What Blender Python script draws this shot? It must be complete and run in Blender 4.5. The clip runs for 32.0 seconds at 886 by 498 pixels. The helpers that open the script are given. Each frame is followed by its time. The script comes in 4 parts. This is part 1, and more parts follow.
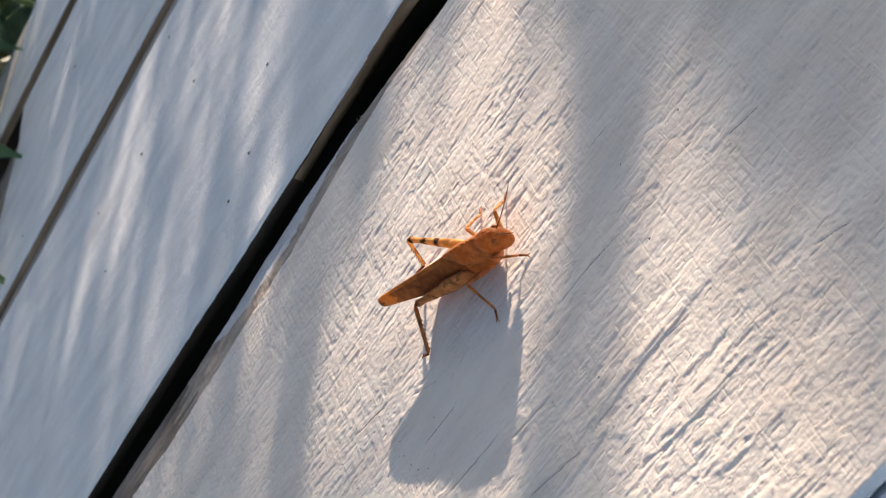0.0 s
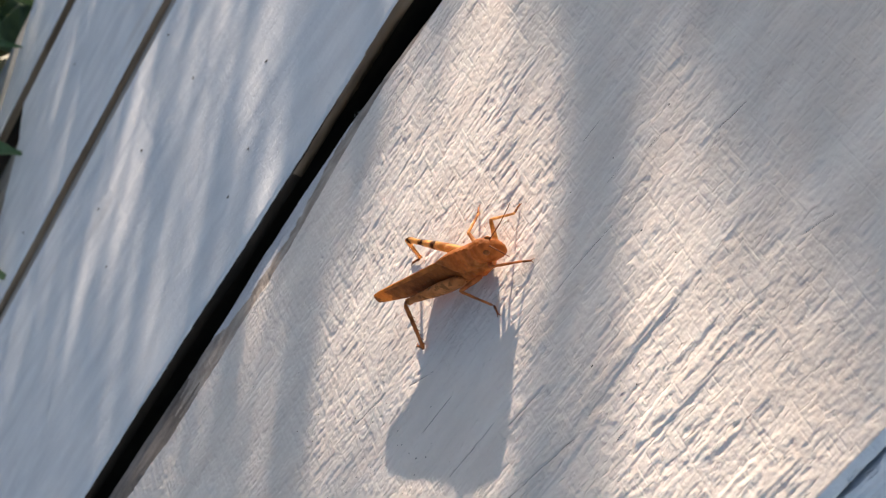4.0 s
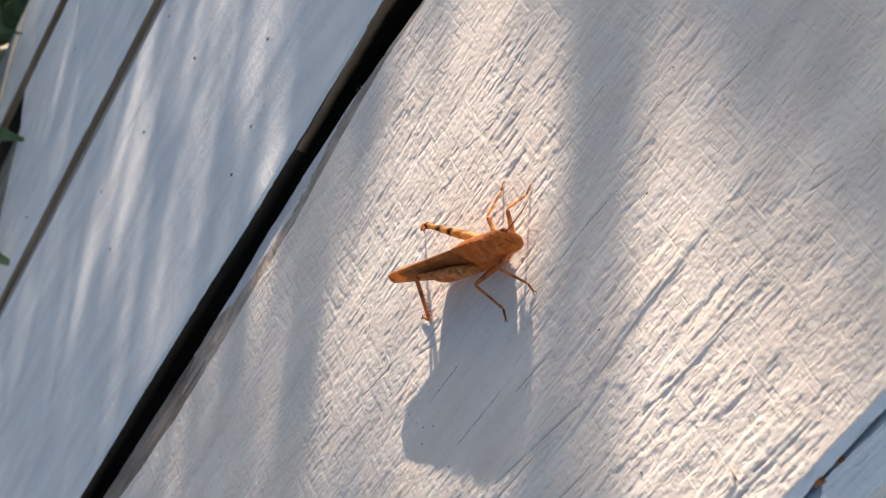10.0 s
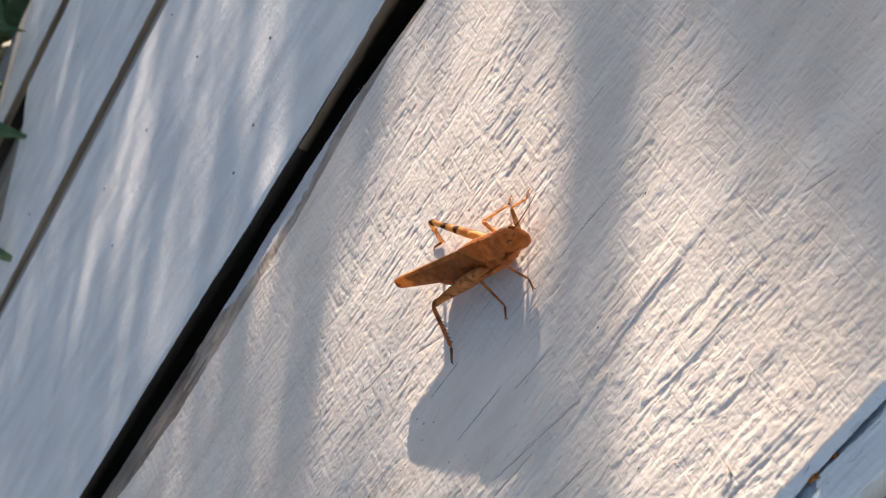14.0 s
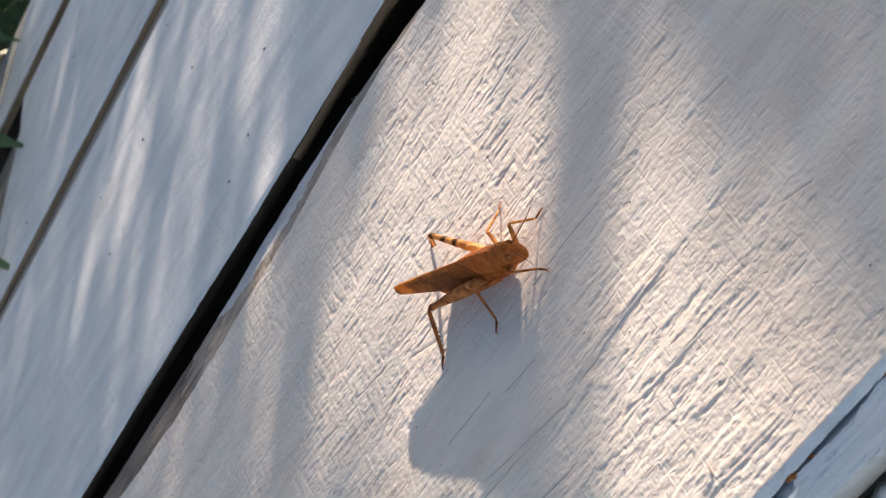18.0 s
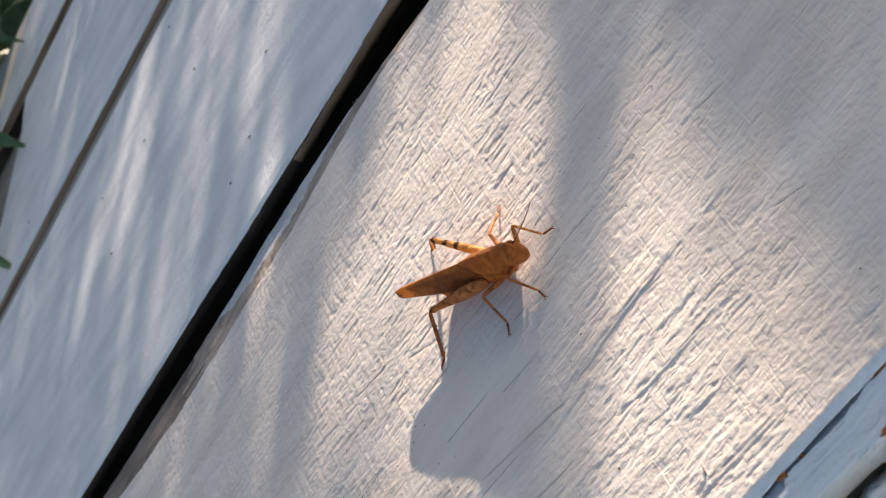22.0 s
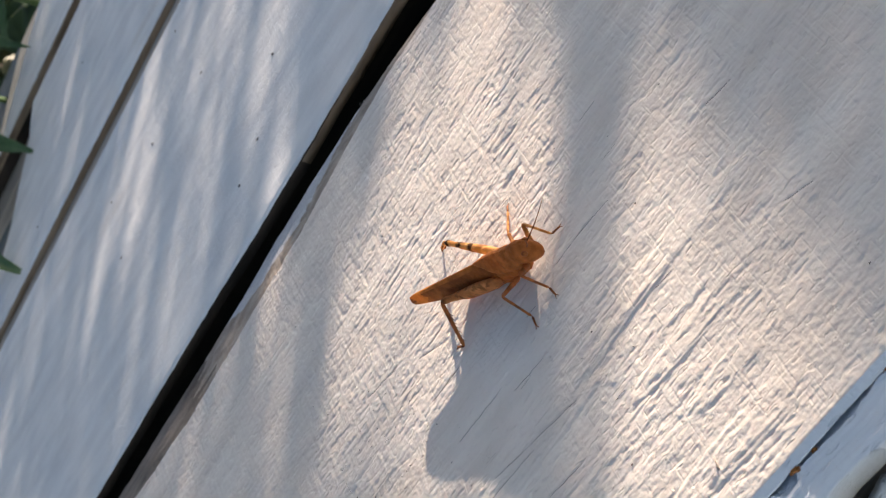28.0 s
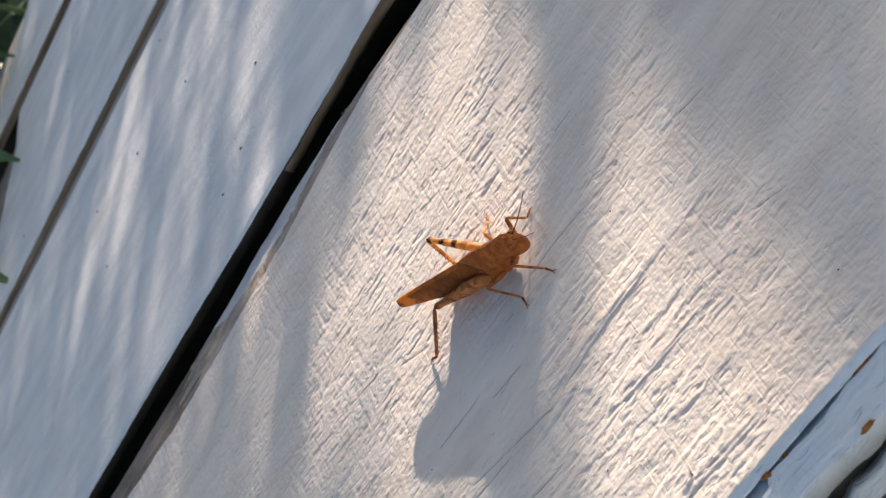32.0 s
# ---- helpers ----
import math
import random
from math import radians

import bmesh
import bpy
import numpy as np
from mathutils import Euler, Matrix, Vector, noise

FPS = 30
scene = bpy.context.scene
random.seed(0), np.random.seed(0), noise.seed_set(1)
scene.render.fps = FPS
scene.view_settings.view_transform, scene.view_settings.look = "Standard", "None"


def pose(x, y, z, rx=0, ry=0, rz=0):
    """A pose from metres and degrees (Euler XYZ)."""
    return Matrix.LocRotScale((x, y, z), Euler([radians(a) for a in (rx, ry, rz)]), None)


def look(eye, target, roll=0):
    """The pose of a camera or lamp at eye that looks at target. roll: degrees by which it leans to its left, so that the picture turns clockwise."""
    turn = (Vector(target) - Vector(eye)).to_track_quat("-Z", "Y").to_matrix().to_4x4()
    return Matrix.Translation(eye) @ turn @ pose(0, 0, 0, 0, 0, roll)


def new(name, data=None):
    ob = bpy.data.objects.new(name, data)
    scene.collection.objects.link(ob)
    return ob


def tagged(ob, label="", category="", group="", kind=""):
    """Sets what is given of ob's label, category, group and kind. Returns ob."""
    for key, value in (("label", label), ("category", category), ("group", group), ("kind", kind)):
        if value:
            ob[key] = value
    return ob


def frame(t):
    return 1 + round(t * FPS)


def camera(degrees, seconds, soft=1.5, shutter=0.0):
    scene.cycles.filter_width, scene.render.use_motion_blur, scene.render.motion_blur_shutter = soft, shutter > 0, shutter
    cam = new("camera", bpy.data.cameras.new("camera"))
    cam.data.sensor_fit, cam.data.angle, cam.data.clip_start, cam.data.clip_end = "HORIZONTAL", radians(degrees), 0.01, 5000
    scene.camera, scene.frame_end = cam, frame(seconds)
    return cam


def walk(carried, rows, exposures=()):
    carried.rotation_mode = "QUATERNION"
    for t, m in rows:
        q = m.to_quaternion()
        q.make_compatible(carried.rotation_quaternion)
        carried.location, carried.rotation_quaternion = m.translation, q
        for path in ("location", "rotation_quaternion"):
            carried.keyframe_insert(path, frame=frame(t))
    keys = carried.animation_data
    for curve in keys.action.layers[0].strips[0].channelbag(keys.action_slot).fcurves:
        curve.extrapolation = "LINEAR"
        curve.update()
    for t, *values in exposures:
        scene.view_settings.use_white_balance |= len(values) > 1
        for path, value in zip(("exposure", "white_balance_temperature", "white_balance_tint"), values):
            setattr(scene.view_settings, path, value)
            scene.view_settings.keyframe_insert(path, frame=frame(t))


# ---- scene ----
# A grasshopper on the white painted planks of a low garden bench, in low evening sun.
# Bench coordinates: x across the planks, y along them, z = 0 at the tops of the planks.
TOP = 0.45

cam = camera(40.02, 32.0, soft=1.25)
PATH = [
    (0, 0.15146, 0.10291, 0.11010, 29.351, 52.739, 62.416),
    (0.5, 0.15150, 0.10317, 0.10944, 29.249, 52.847, 62.313),
    (1, 0.15215, 0.10382, 0.10931, 29.287, 52.831, 62.302),
    (1.5, 0.15291, 0.10456, 0.10960, 29.291, 52.684, 62.262),
    (2, 0.15326, 0.10467, 0.11071, 28.991, 52.704, 62.047),
    (2.5, 0.15340, 0.10480, 0.11075, 29.021, 52.730, 62.109),
    (3, 0.15418, 0.10461, 0.11117, 29.010, 52.736, 62.089),
    (3.5, 0.15450, 0.10371, 0.11133, 29.079, 52.711, 62.195),
    (5.5, 0.15603, 0.10456, 0.11351, 28.715, 52.635, 61.841),
    (6, 0.15508, 0.10419, 0.11320, 28.619, 52.830, 61.815),
    (6.5, 0.15486, 0.10397, 0.11288, 28.653, 52.986, 61.845),
    (7, 0.15443, 0.10371, 0.11298, 28.715, 53.099, 61.898),
    (7.5, 0.15352, 0.10221, 0.11122, 28.706, 53.009, 61.915),
    (8, 0.15245, 0.10135, 0.11120, 28.618, 52.951, 61.918),
    (8.5, 0.15396, 0.10137, 0.11215, 28.414, 52.973, 61.757),
    (9, 0.15624, 0.10157, 0.11292, 28.320, 52.939, 61.652),
    (9.5, 0.15802, 0.10176, 0.11302, 28.165, 52.910, 61.536),
    (10, 0.15659, 0.10107, 0.11115, 27.758, 53.127, 61.189),
    (10.5, 0.15645, 0.10115, 0.11164, 27.836, 53.015, 61.281),
    (11, 0.15734, 0.10150, 0.11143, 28.020, 52.802, 61.532),
    (11.5, 0.15758, 0.10139, 0.11170, 28.155, 52.735, 61.668),
    (12, 0.15858, 0.10076, 0.11221, 28.151, 52.843, 61.688),
    (12.5, 0.15835, 0.10071, 0.11196, 28.369, 53.026, 61.962),
    (13, 0.15744, 0.10062, 0.11190, 28.013, 53.106, 61.636),
    (13.5, 0.15754, 0.10058, 0.11217, 28.104, 52.963, 61.716),
    (14, 0.15816, 0.10178, 0.11238, 27.971, 53.010, 61.543),
    (14.5, 0.15929, 0.10268, 0.11360, 27.932, 53.019, 61.418),
    (16.5, 0.15943, 0.10348, 0.11363, 27.624, 52.960, 60.936),
    (17, 0.16012, 0.10322, 0.11431, 27.721, 52.881, 61.007),
    (17.5, 0.16066, 0.10345, 0.11515, 27.710, 52.892, 60.959),
    (18, 0.16166, 0.10464, 0.11464, 27.638, 52.963, 60.897),
    (18.5, 0.16127, 0.10417, 0.11524, 27.713, 52.969, 61.018),
    (19, 0.16022, 0.10302, 0.11417, 27.985, 52.781, 61.404),
    (19.5, 0.16168, 0.10369, 0.11440, 28.134, 52.646, 61.561),
    (20, 0.16279, 0.10500, 0.11542, 27.908, 52.645, 61.289),
    (20.5, 0.16384, 0.10578, 0.11575, 27.882, 52.686, 61.241),
    (21, 0.16402, 0.10579, 0.11595, 27.884, 52.808, 61.209),
    (21.5, 0.16396, 0.10620, 0.11639, 27.761, 52.863, 61.026),
    (22, 0.16381, 0.10597, 0.11641, 27.882, 52.804, 61.174),
    (22.5, 0.16481, 0.10733, 0.11790, 27.798, 52.680, 61.007),
    (23, 0.16557, 0.10684, 0.11796, 27.837, 52.727, 60.934),
    (23.5, 0.16555, 0.10748, 0.11794, 27.801, 52.743, 60.929),
    (24, 0.16517, 0.10729, 0.11865, 27.821, 52.824, 60.887),
    (24.5, 0.16611, 0.10751, 0.11892, 27.717, 52.898, 60.801),
    (25, 0.16619, 0.10636, 0.11949, 27.580, 52.937, 60.683),
    (25.5, 0.16611, 0.10673, 0.11883, 27.687, 52.901, 60.827),
    (27.5, 0.16498, 0.10697, 0.11894, 27.013, 53.414, 60.144),
    (28, 0.16427, 0.10615, 0.11753, 27.055, 53.422, 60.214),
    (28.5, 0.16456, 0.10690, 0.11856, 27.123, 53.302, 60.285),
    (29, 0.16549, 0.10688, 0.11804, 26.983, 53.292, 60.021),
    (29.5, 0.16456, 0.10602, 0.11732, 26.789, 53.331, 59.781),
    (30, 0.16443, 0.10643, 0.11674, 26.716, 53.388, 59.733),
    (30.5, 0.16498, 0.10719, 0.11708, 26.467, 53.416, 59.448),
    (31, 0.16493, 0.10755, 0.11701, 26.374, 53.495, 59.288),
    (31.5, 0.16470, 0.10820, 0.11603, 26.605, 53.390, 59.488),
    (32, 0.16566, 0.10845, 0.11659, 26.565, 53.305, 59.349),
]
LIFT = pose(0, 0, TOP)
walk(cam, [(t, LIFT @ pose(*p)) for t, *p in PATH], exposures=[(0, 0.345, 6280, 13), (32, 0.345, 6280, 13)])
cam.data.dof.use_dof, cam.data.dof.focus_distance, cam.data.dof.aperture_fstop = True, 0.195, 60.0

# ---- light ----
SUN_EL, SUN_H = radians(12), Vector((0.81, -0.59)).normalized()  # the way the light travels over the ground
TO_SUN = Vector((-SUN_H.x * math.cos(SUN_EL), -SUN_H.y * math.cos(SUN_EL), math.sin(SUN_EL)))
world = bpy.data.worlds.new("evening_sky")
scene.world = world
world.use_nodes = True
wn = world.node_tree.nodes
sky = wn.new("ShaderNodeTexSky")
sky.sky_type, sky.sun_disc, sky.dust_density = "NISHITA", False, 3.2
sky.sun_elevation, sky.sun_rotation = SUN_EL, math.atan2(TO_SUN.x, TO_SUN.y)
world.node_tree.links.new(sky.outputs[0], wn["Background"].inputs[0])
wn["Background"].inputs[1].default_value = 0.125
sun = new("sun", bpy.data.lights.new("sun", "SUN"))
sun.data.energy, sun.data.angle, sun.data.color = 8.6, radians(0.53), (1.0, 0.79, 0.59)
sun.matrix_world = look(Vector((0, 0, 2)), Vector((0, 0, 2)) - TO_SUN)


# ---- tools ----
def part(name, bm, material, parent=None, label=""):
    me = bm
    if isinstance(bm, bmesh.types.BMesh):
        me = bpy.data.meshes.new(name)
        bm.to_mesh(me)
        bm.free()
    if material and not me.materials:
        me.materials.append(material)
    ob = new(name, me)
    ob.parent = parent
    if label:
        tagged(ob, label)
    return ob


def thing(name, m, label, category, group="", kind=""):
    ob = new(name)
    ob.empty_display_size = 0.01
    ob.matrix_world = m
    return tagged(ob, label, category, group, kind)


def grid_mesh(name, pts, smooth=True, closed=False):
    """A mesh over an array of rows x columns x 3; closed: the columns run round."""
    r, c, _ = pts.shape
    idx = np.arange(r * c).reshape(r, c)
    if closed:
        idx = np.concatenate([idx, idx[:, :1]], 1)
    q = np.stack([idx[:-1, :-1], idx[:-1, 1:], idx[1:, 1:], idx[1:, :-1]], -1).reshape(-1, 4)
    me = bpy.data.meshes.new(name)
    me.vertices.add(r * c)
    me.vertices.foreach_set("co", pts.astype(np.float32).ravel())
    caps = [list(range(c))[::-1], list(range((r - 1) * c, r * c))] if closed else []
    n = len(q) * 4 + sum(len(k) for k in caps)
    me.loops.add(n)
    me.polygons.add(len(q) + len(caps))
    loops, starts = q.ravel().tolist(), (np.arange(len(q)) * 4).tolist()
    for k in caps:
        starts.append(len(loops))
        loops += k
    me.loops.foreach_set("vertex_index", np.array(loops, np.int32))
    me.polygons.foreach_set("loop_start", np.array(starts, np.int32))
    flags = np.full(len(starts), smooth, bool)
    flags[len(q):] = False
    me.polygons.foreach_set("use_smooth", flags)
    me.update(calc_edges=True)
    me.validate()
    return me


LATTICE = np.random.RandomState(7).rand(512, 512)


def vnoise(x, y, seed=0):
    """Smooth noise from 0 to 1 over arrays."""
    x, y = x + 37.7 * seed + 1000.0, y + 91.3 * seed + 1000.0
    i, j = np.floor(x).astype(int), np.floor(y).astype(int)
    u, v = x - i, y - j
    u, v = u * u * u * (u * (6 * u - 15) + 10), v * v * v * (v * (6 * v - 15) + 10)
    i0, i1, j0, j1 = i % 512, (i + 1) % 512, j % 512, (j + 1) % 512
    a = LATTICE[i0, j0] * (1 - u) + LATTICE[i1, j0] * u
    b = LATTICE[i0, j1] * (1 - u) + LATTICE[i1, j1] * u
    return a * (1 - v) + b * v


def step01(a, b, x):
    t = np.clip((x - a) / (b - a), 0, 1)
    return t * t * (3 - 2 * t)


# ---- materials ----
def nodes(name):
    m = bpy.data.materials.new(name)
    m.use_nodes = True
    nt = m.node_tree
    return m, nt, nt.nodes["Principled BSDF"]


def noisy(name, dark, light, scale, rough=0.6, stretch=(1, 1, 1), bump=0.0, bump_scale=None, detail=6, metal=0.0, second=None, contrast=(0.35, 0.65), spec=0.4):
    """Two colours mixed by stretched noise, with an optional third in large stains, and fine relief."""
    m, nt, p = nodes(name)
    n, l = nt.nodes, nt.links
    co = n.new("ShaderNodeTexCoord")
    mp = n.new("ShaderNodeMapping")
    mp.inputs["Scale"].default_value = stretch
    l.new(co.outputs["Object"], mp.inputs[0])
    tx = n.new("ShaderNodeTexNoise")
    tx.inputs["Scale"].default_value, tx.inputs["Detail"].default_value = scale, detail
    l.new(mp.outputs[0], tx.inputs[0])
    ramp = n.new("ShaderNodeValToRGB")
    ramp.color_ramp.elements[0].position, ramp.color_ramp.elements[1].position = contrast
    ramp.color_ramp.elements[0].color, ramp.color_ramp.elements[1].color = (*dark, 1), (*light, 1)
    l.new(tx.outputs[0], ramp.inputs[0])
    out = ramp.outputs[0]
    if second:
        colour, sscale, lo, hi, amount = second
        t2 = n.new("ShaderNodeTexNoise")
        t2.inputs["Scale"].default_value, t2.inputs["Detail"].default_value = sscale, 5
        l.new(mp.outputs[0], t2.inputs[0])
        r2 = n.new("ShaderNodeMapRange")
        r2.inputs[1].default_value, r2.inputs[2].default_value, r2.inputs[4].default_value = lo, hi, amount
        l.new(t2.outputs[0], r2.inputs[0])
        mix = n.new("ShaderNodeMix")
        mix.data_type = "RGBA"
        mix.inputs[7].default_value = (*colour, 1)
        l.new(r2.outputs[0], mix.inputs[0])
        l.new(out, mix.inputs[6])
        out = mix.outputs[2]
    l.new(out, p.inputs["Base Color"])
    p.inputs["Roughness"].default_value, p.inputs["Metallic"].default_value = rough, metal
    p.inputs["Specular IOR Level"].default_value = spec
    if bump:
        tb = n.new("ShaderNodeTexNoise")
        tb.inputs["Scale"].default_value, tb.inputs["Detail"].default_value = bump_scale or scale * 3, 4
        l.new(mp.outputs[0], tb.inputs[0])
        b = n.new("ShaderNodeBump")
        b.inputs["Strength"].default_value, b.inputs["Distance"].default_value = 0.6, bump
        l.new(tb.outputs[0], b.inputs["Height"])
        l.new(b.outputs[0], p.inputs["Normal"])
    return m


def paint_material(name, dark, light, stain):
    """Old white brush paint on sawn wood: fine grain along y, finer saw marks across, faint stains and specks."""
    m = noisy(name, dark, light, 160, 0.55, (1, 0.25, 1), second=(stain, 55, 0.62, 0.82, 0.5))
    nt = m.node_tree
    n, l = nt.nodes, nt.links
    p = n["Principled BSDF"]
    co = n.new("ShaderNodeTexCoord")
    height = None
    for scale, stretch, turn, weight, detail in ((1100, (1, 0.12, 1), 0, 0.6, 5), (900, (0.14, 1, 1), -0.10, 0.45, 4), (1500, (1, 0.6, 1), 0, 0.8, 5)):
        mp = n.new("ShaderNodeMapping")
        mp.inputs["Scale"].default_value, mp.inputs["Rotation"].default_value = stretch, (0, 0, turn)
        l.new(co.outputs["Object"], mp.inputs[0])
        tx = n.new("ShaderNodeTexNoise")
        tx.inputs["Scale"].default_value, tx.inputs["Detail"].default_value = scale, detail
        l.new(mp.outputs[0], tx.inputs[0])
        mul = n.new("ShaderNodeMath")
        mul.operation = "MULTIPLY_ADD"
        mul.inputs[1].default_value = weight
        l.new(tx.outputs[0], mul.inputs[0])
        if height:
            l.new(height, mul.inputs[2])
        height = mul.outputs[0]
    # sharp-edged pores along the grain and thin scratches from the saw across it
    for scale, stretch, turn, lo, hi, weight in ((1250, (1, 0.22, 1), 0.0, 0.61, 0.66, -0.9), (1150, (0.045, 1, 1), -0.12, 0.58, 0.68, -0.16), (1900, (0.06, 1, 1), -0.17, 0.60, 0.68, -0.16)):
        mp = n.new("ShaderNodeMapping")
        mp.inputs["Scale"].default_value, mp.inputs["Rotation"].default_value = stretch, (0, 0, turn)
        l.new(co.outputs["Object"], mp.inputs[0])
        tx = n.new("ShaderNodeTexNoise")
        tx.inputs["Scale"].default_value, tx.inputs["Detail"].default_value = scale, 3
        l.new(mp.outputs[0], tx.inputs[0])
        edge = n.new("ShaderNodeMapRange")
        edge.inputs[1].default_value, edge.inputs[2].default_value = lo, hi
        l.new(tx.outputs[0], edge.inputs[0])
        mul = n.new("ShaderNodeMath")
        mul.operation = "MULTIPLY_ADD"
        mul.inputs[1].default_value = weight
        l.new(edge.outputs[0], mul.inputs[0])
        l.new(height, mul.inputs[2])
        height = mul.outputs[0]
    b = n.new("ShaderNodeBump")
    b.inputs["Strength"].default_value, b.inputs["Distance"].default_value = 1.0, 0.00019
    l.new(height, b.inputs["Height"])
    l.new(b.outputs[0], p.inputs["Normal"])
    return m


# the shade's blue is mixed into PAINT, the sunlit plank's warmth into CREAM
PAINT = paint_material("shade_blue_paint", (0.67, 0.715, 0.765), (0.79, 0.835, 0.88), (0.52, 0.48, 0.44))
CREAM = paint_material("sunlit_cream_paint", (0.76, 0.705, 0.65), (0.885, 0.83, 0.772), (0.62, 0.54, 0.46))
BARE = noisy("bare_wood", (0.16, 0.115, 0.08), (0.34, 0.26, 0.19), 300, 0.8, (1, 0.1, 1), 0.0001)
# paler and bluer than the planks: the sky's light put into the edge colour
EDGE_PAINT = paint_material("sky_lit_edge_paint", (0.76, 0.82, 0.88), (0.86, 0.90, 0.94), (0.62, 0.62, 0.62))
EDGE_PAINT.node_tree.nodes["Principled BSDF"].inputs["Roughness"].default_value = 0.35
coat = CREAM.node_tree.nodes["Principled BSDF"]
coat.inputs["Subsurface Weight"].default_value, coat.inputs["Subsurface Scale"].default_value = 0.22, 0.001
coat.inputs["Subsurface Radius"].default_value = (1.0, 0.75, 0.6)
# worn strip beside the wide gap; the grey includes the shading of its tilt
STRIP_PAINT = paint_material("worn_shade_grey_paint", (0.50, 0.52, 0.55), (0.64, 0.66, 0.69), (0.42, 0.37, 0.32))
DIRTY = noisy("dirty_paint", (0.26, 0.222, 0.19), (0.45, 0.40, 0.35), 500, 0.7, (1, 0.3, 1), bump=0.00015)
FACET = noisy("grey_brown_worn_edge", (0.13, 0.108, 0.09), (0.30, 0.26, 0.225), 350, 0.75, (1, 0.15, 1), bump=0.00012)
# near black: shade inside the gaps put into colour; also the dirt specks
GAP_DARK_AND_DIRT = noisy("gap_shade_and_dirt", (0.016, 0.012, 0.010), (0.05, 0.036, 0.028), 200, 0.9, (1, 0.2, 1))
CRACK = noisy("crack_dirt", (0.08, 0.066, 0.056), (0.22, 0.185, 0.16), 700, 0.9)
GAPWOOD = noisy("weathered_lath", (0.38, 0.335, 0.285), (0.54, 0.48, 0.415), 220, 0.85, (1, 0.12, 1), 0.0001)
# dark grey with the shade beyond the outer planks in its colour
GREY_BOARD = noisy("shade_grey_board", (0.15, 0.165, 0.17), (0.27, 0.29, 0.295), 90, 0.85, (1, 0.15, 1), bump=0.0002)
RUST = noisy("rust", (0.24, 0.08, 0.02), (0.52, 0.22, 0.06), 1400, 0.8, bump=0.0001)
SOIL = noisy("garden_soil", (0.07, 0.052, 0.036), (0.18, 0.14, 0.10), 7, 0.95, bump=0.004, bump_scale=45, detail=9, second=((0.06, 0.085, 0.03), 1.3, 0.48, 0.60, 0.75))

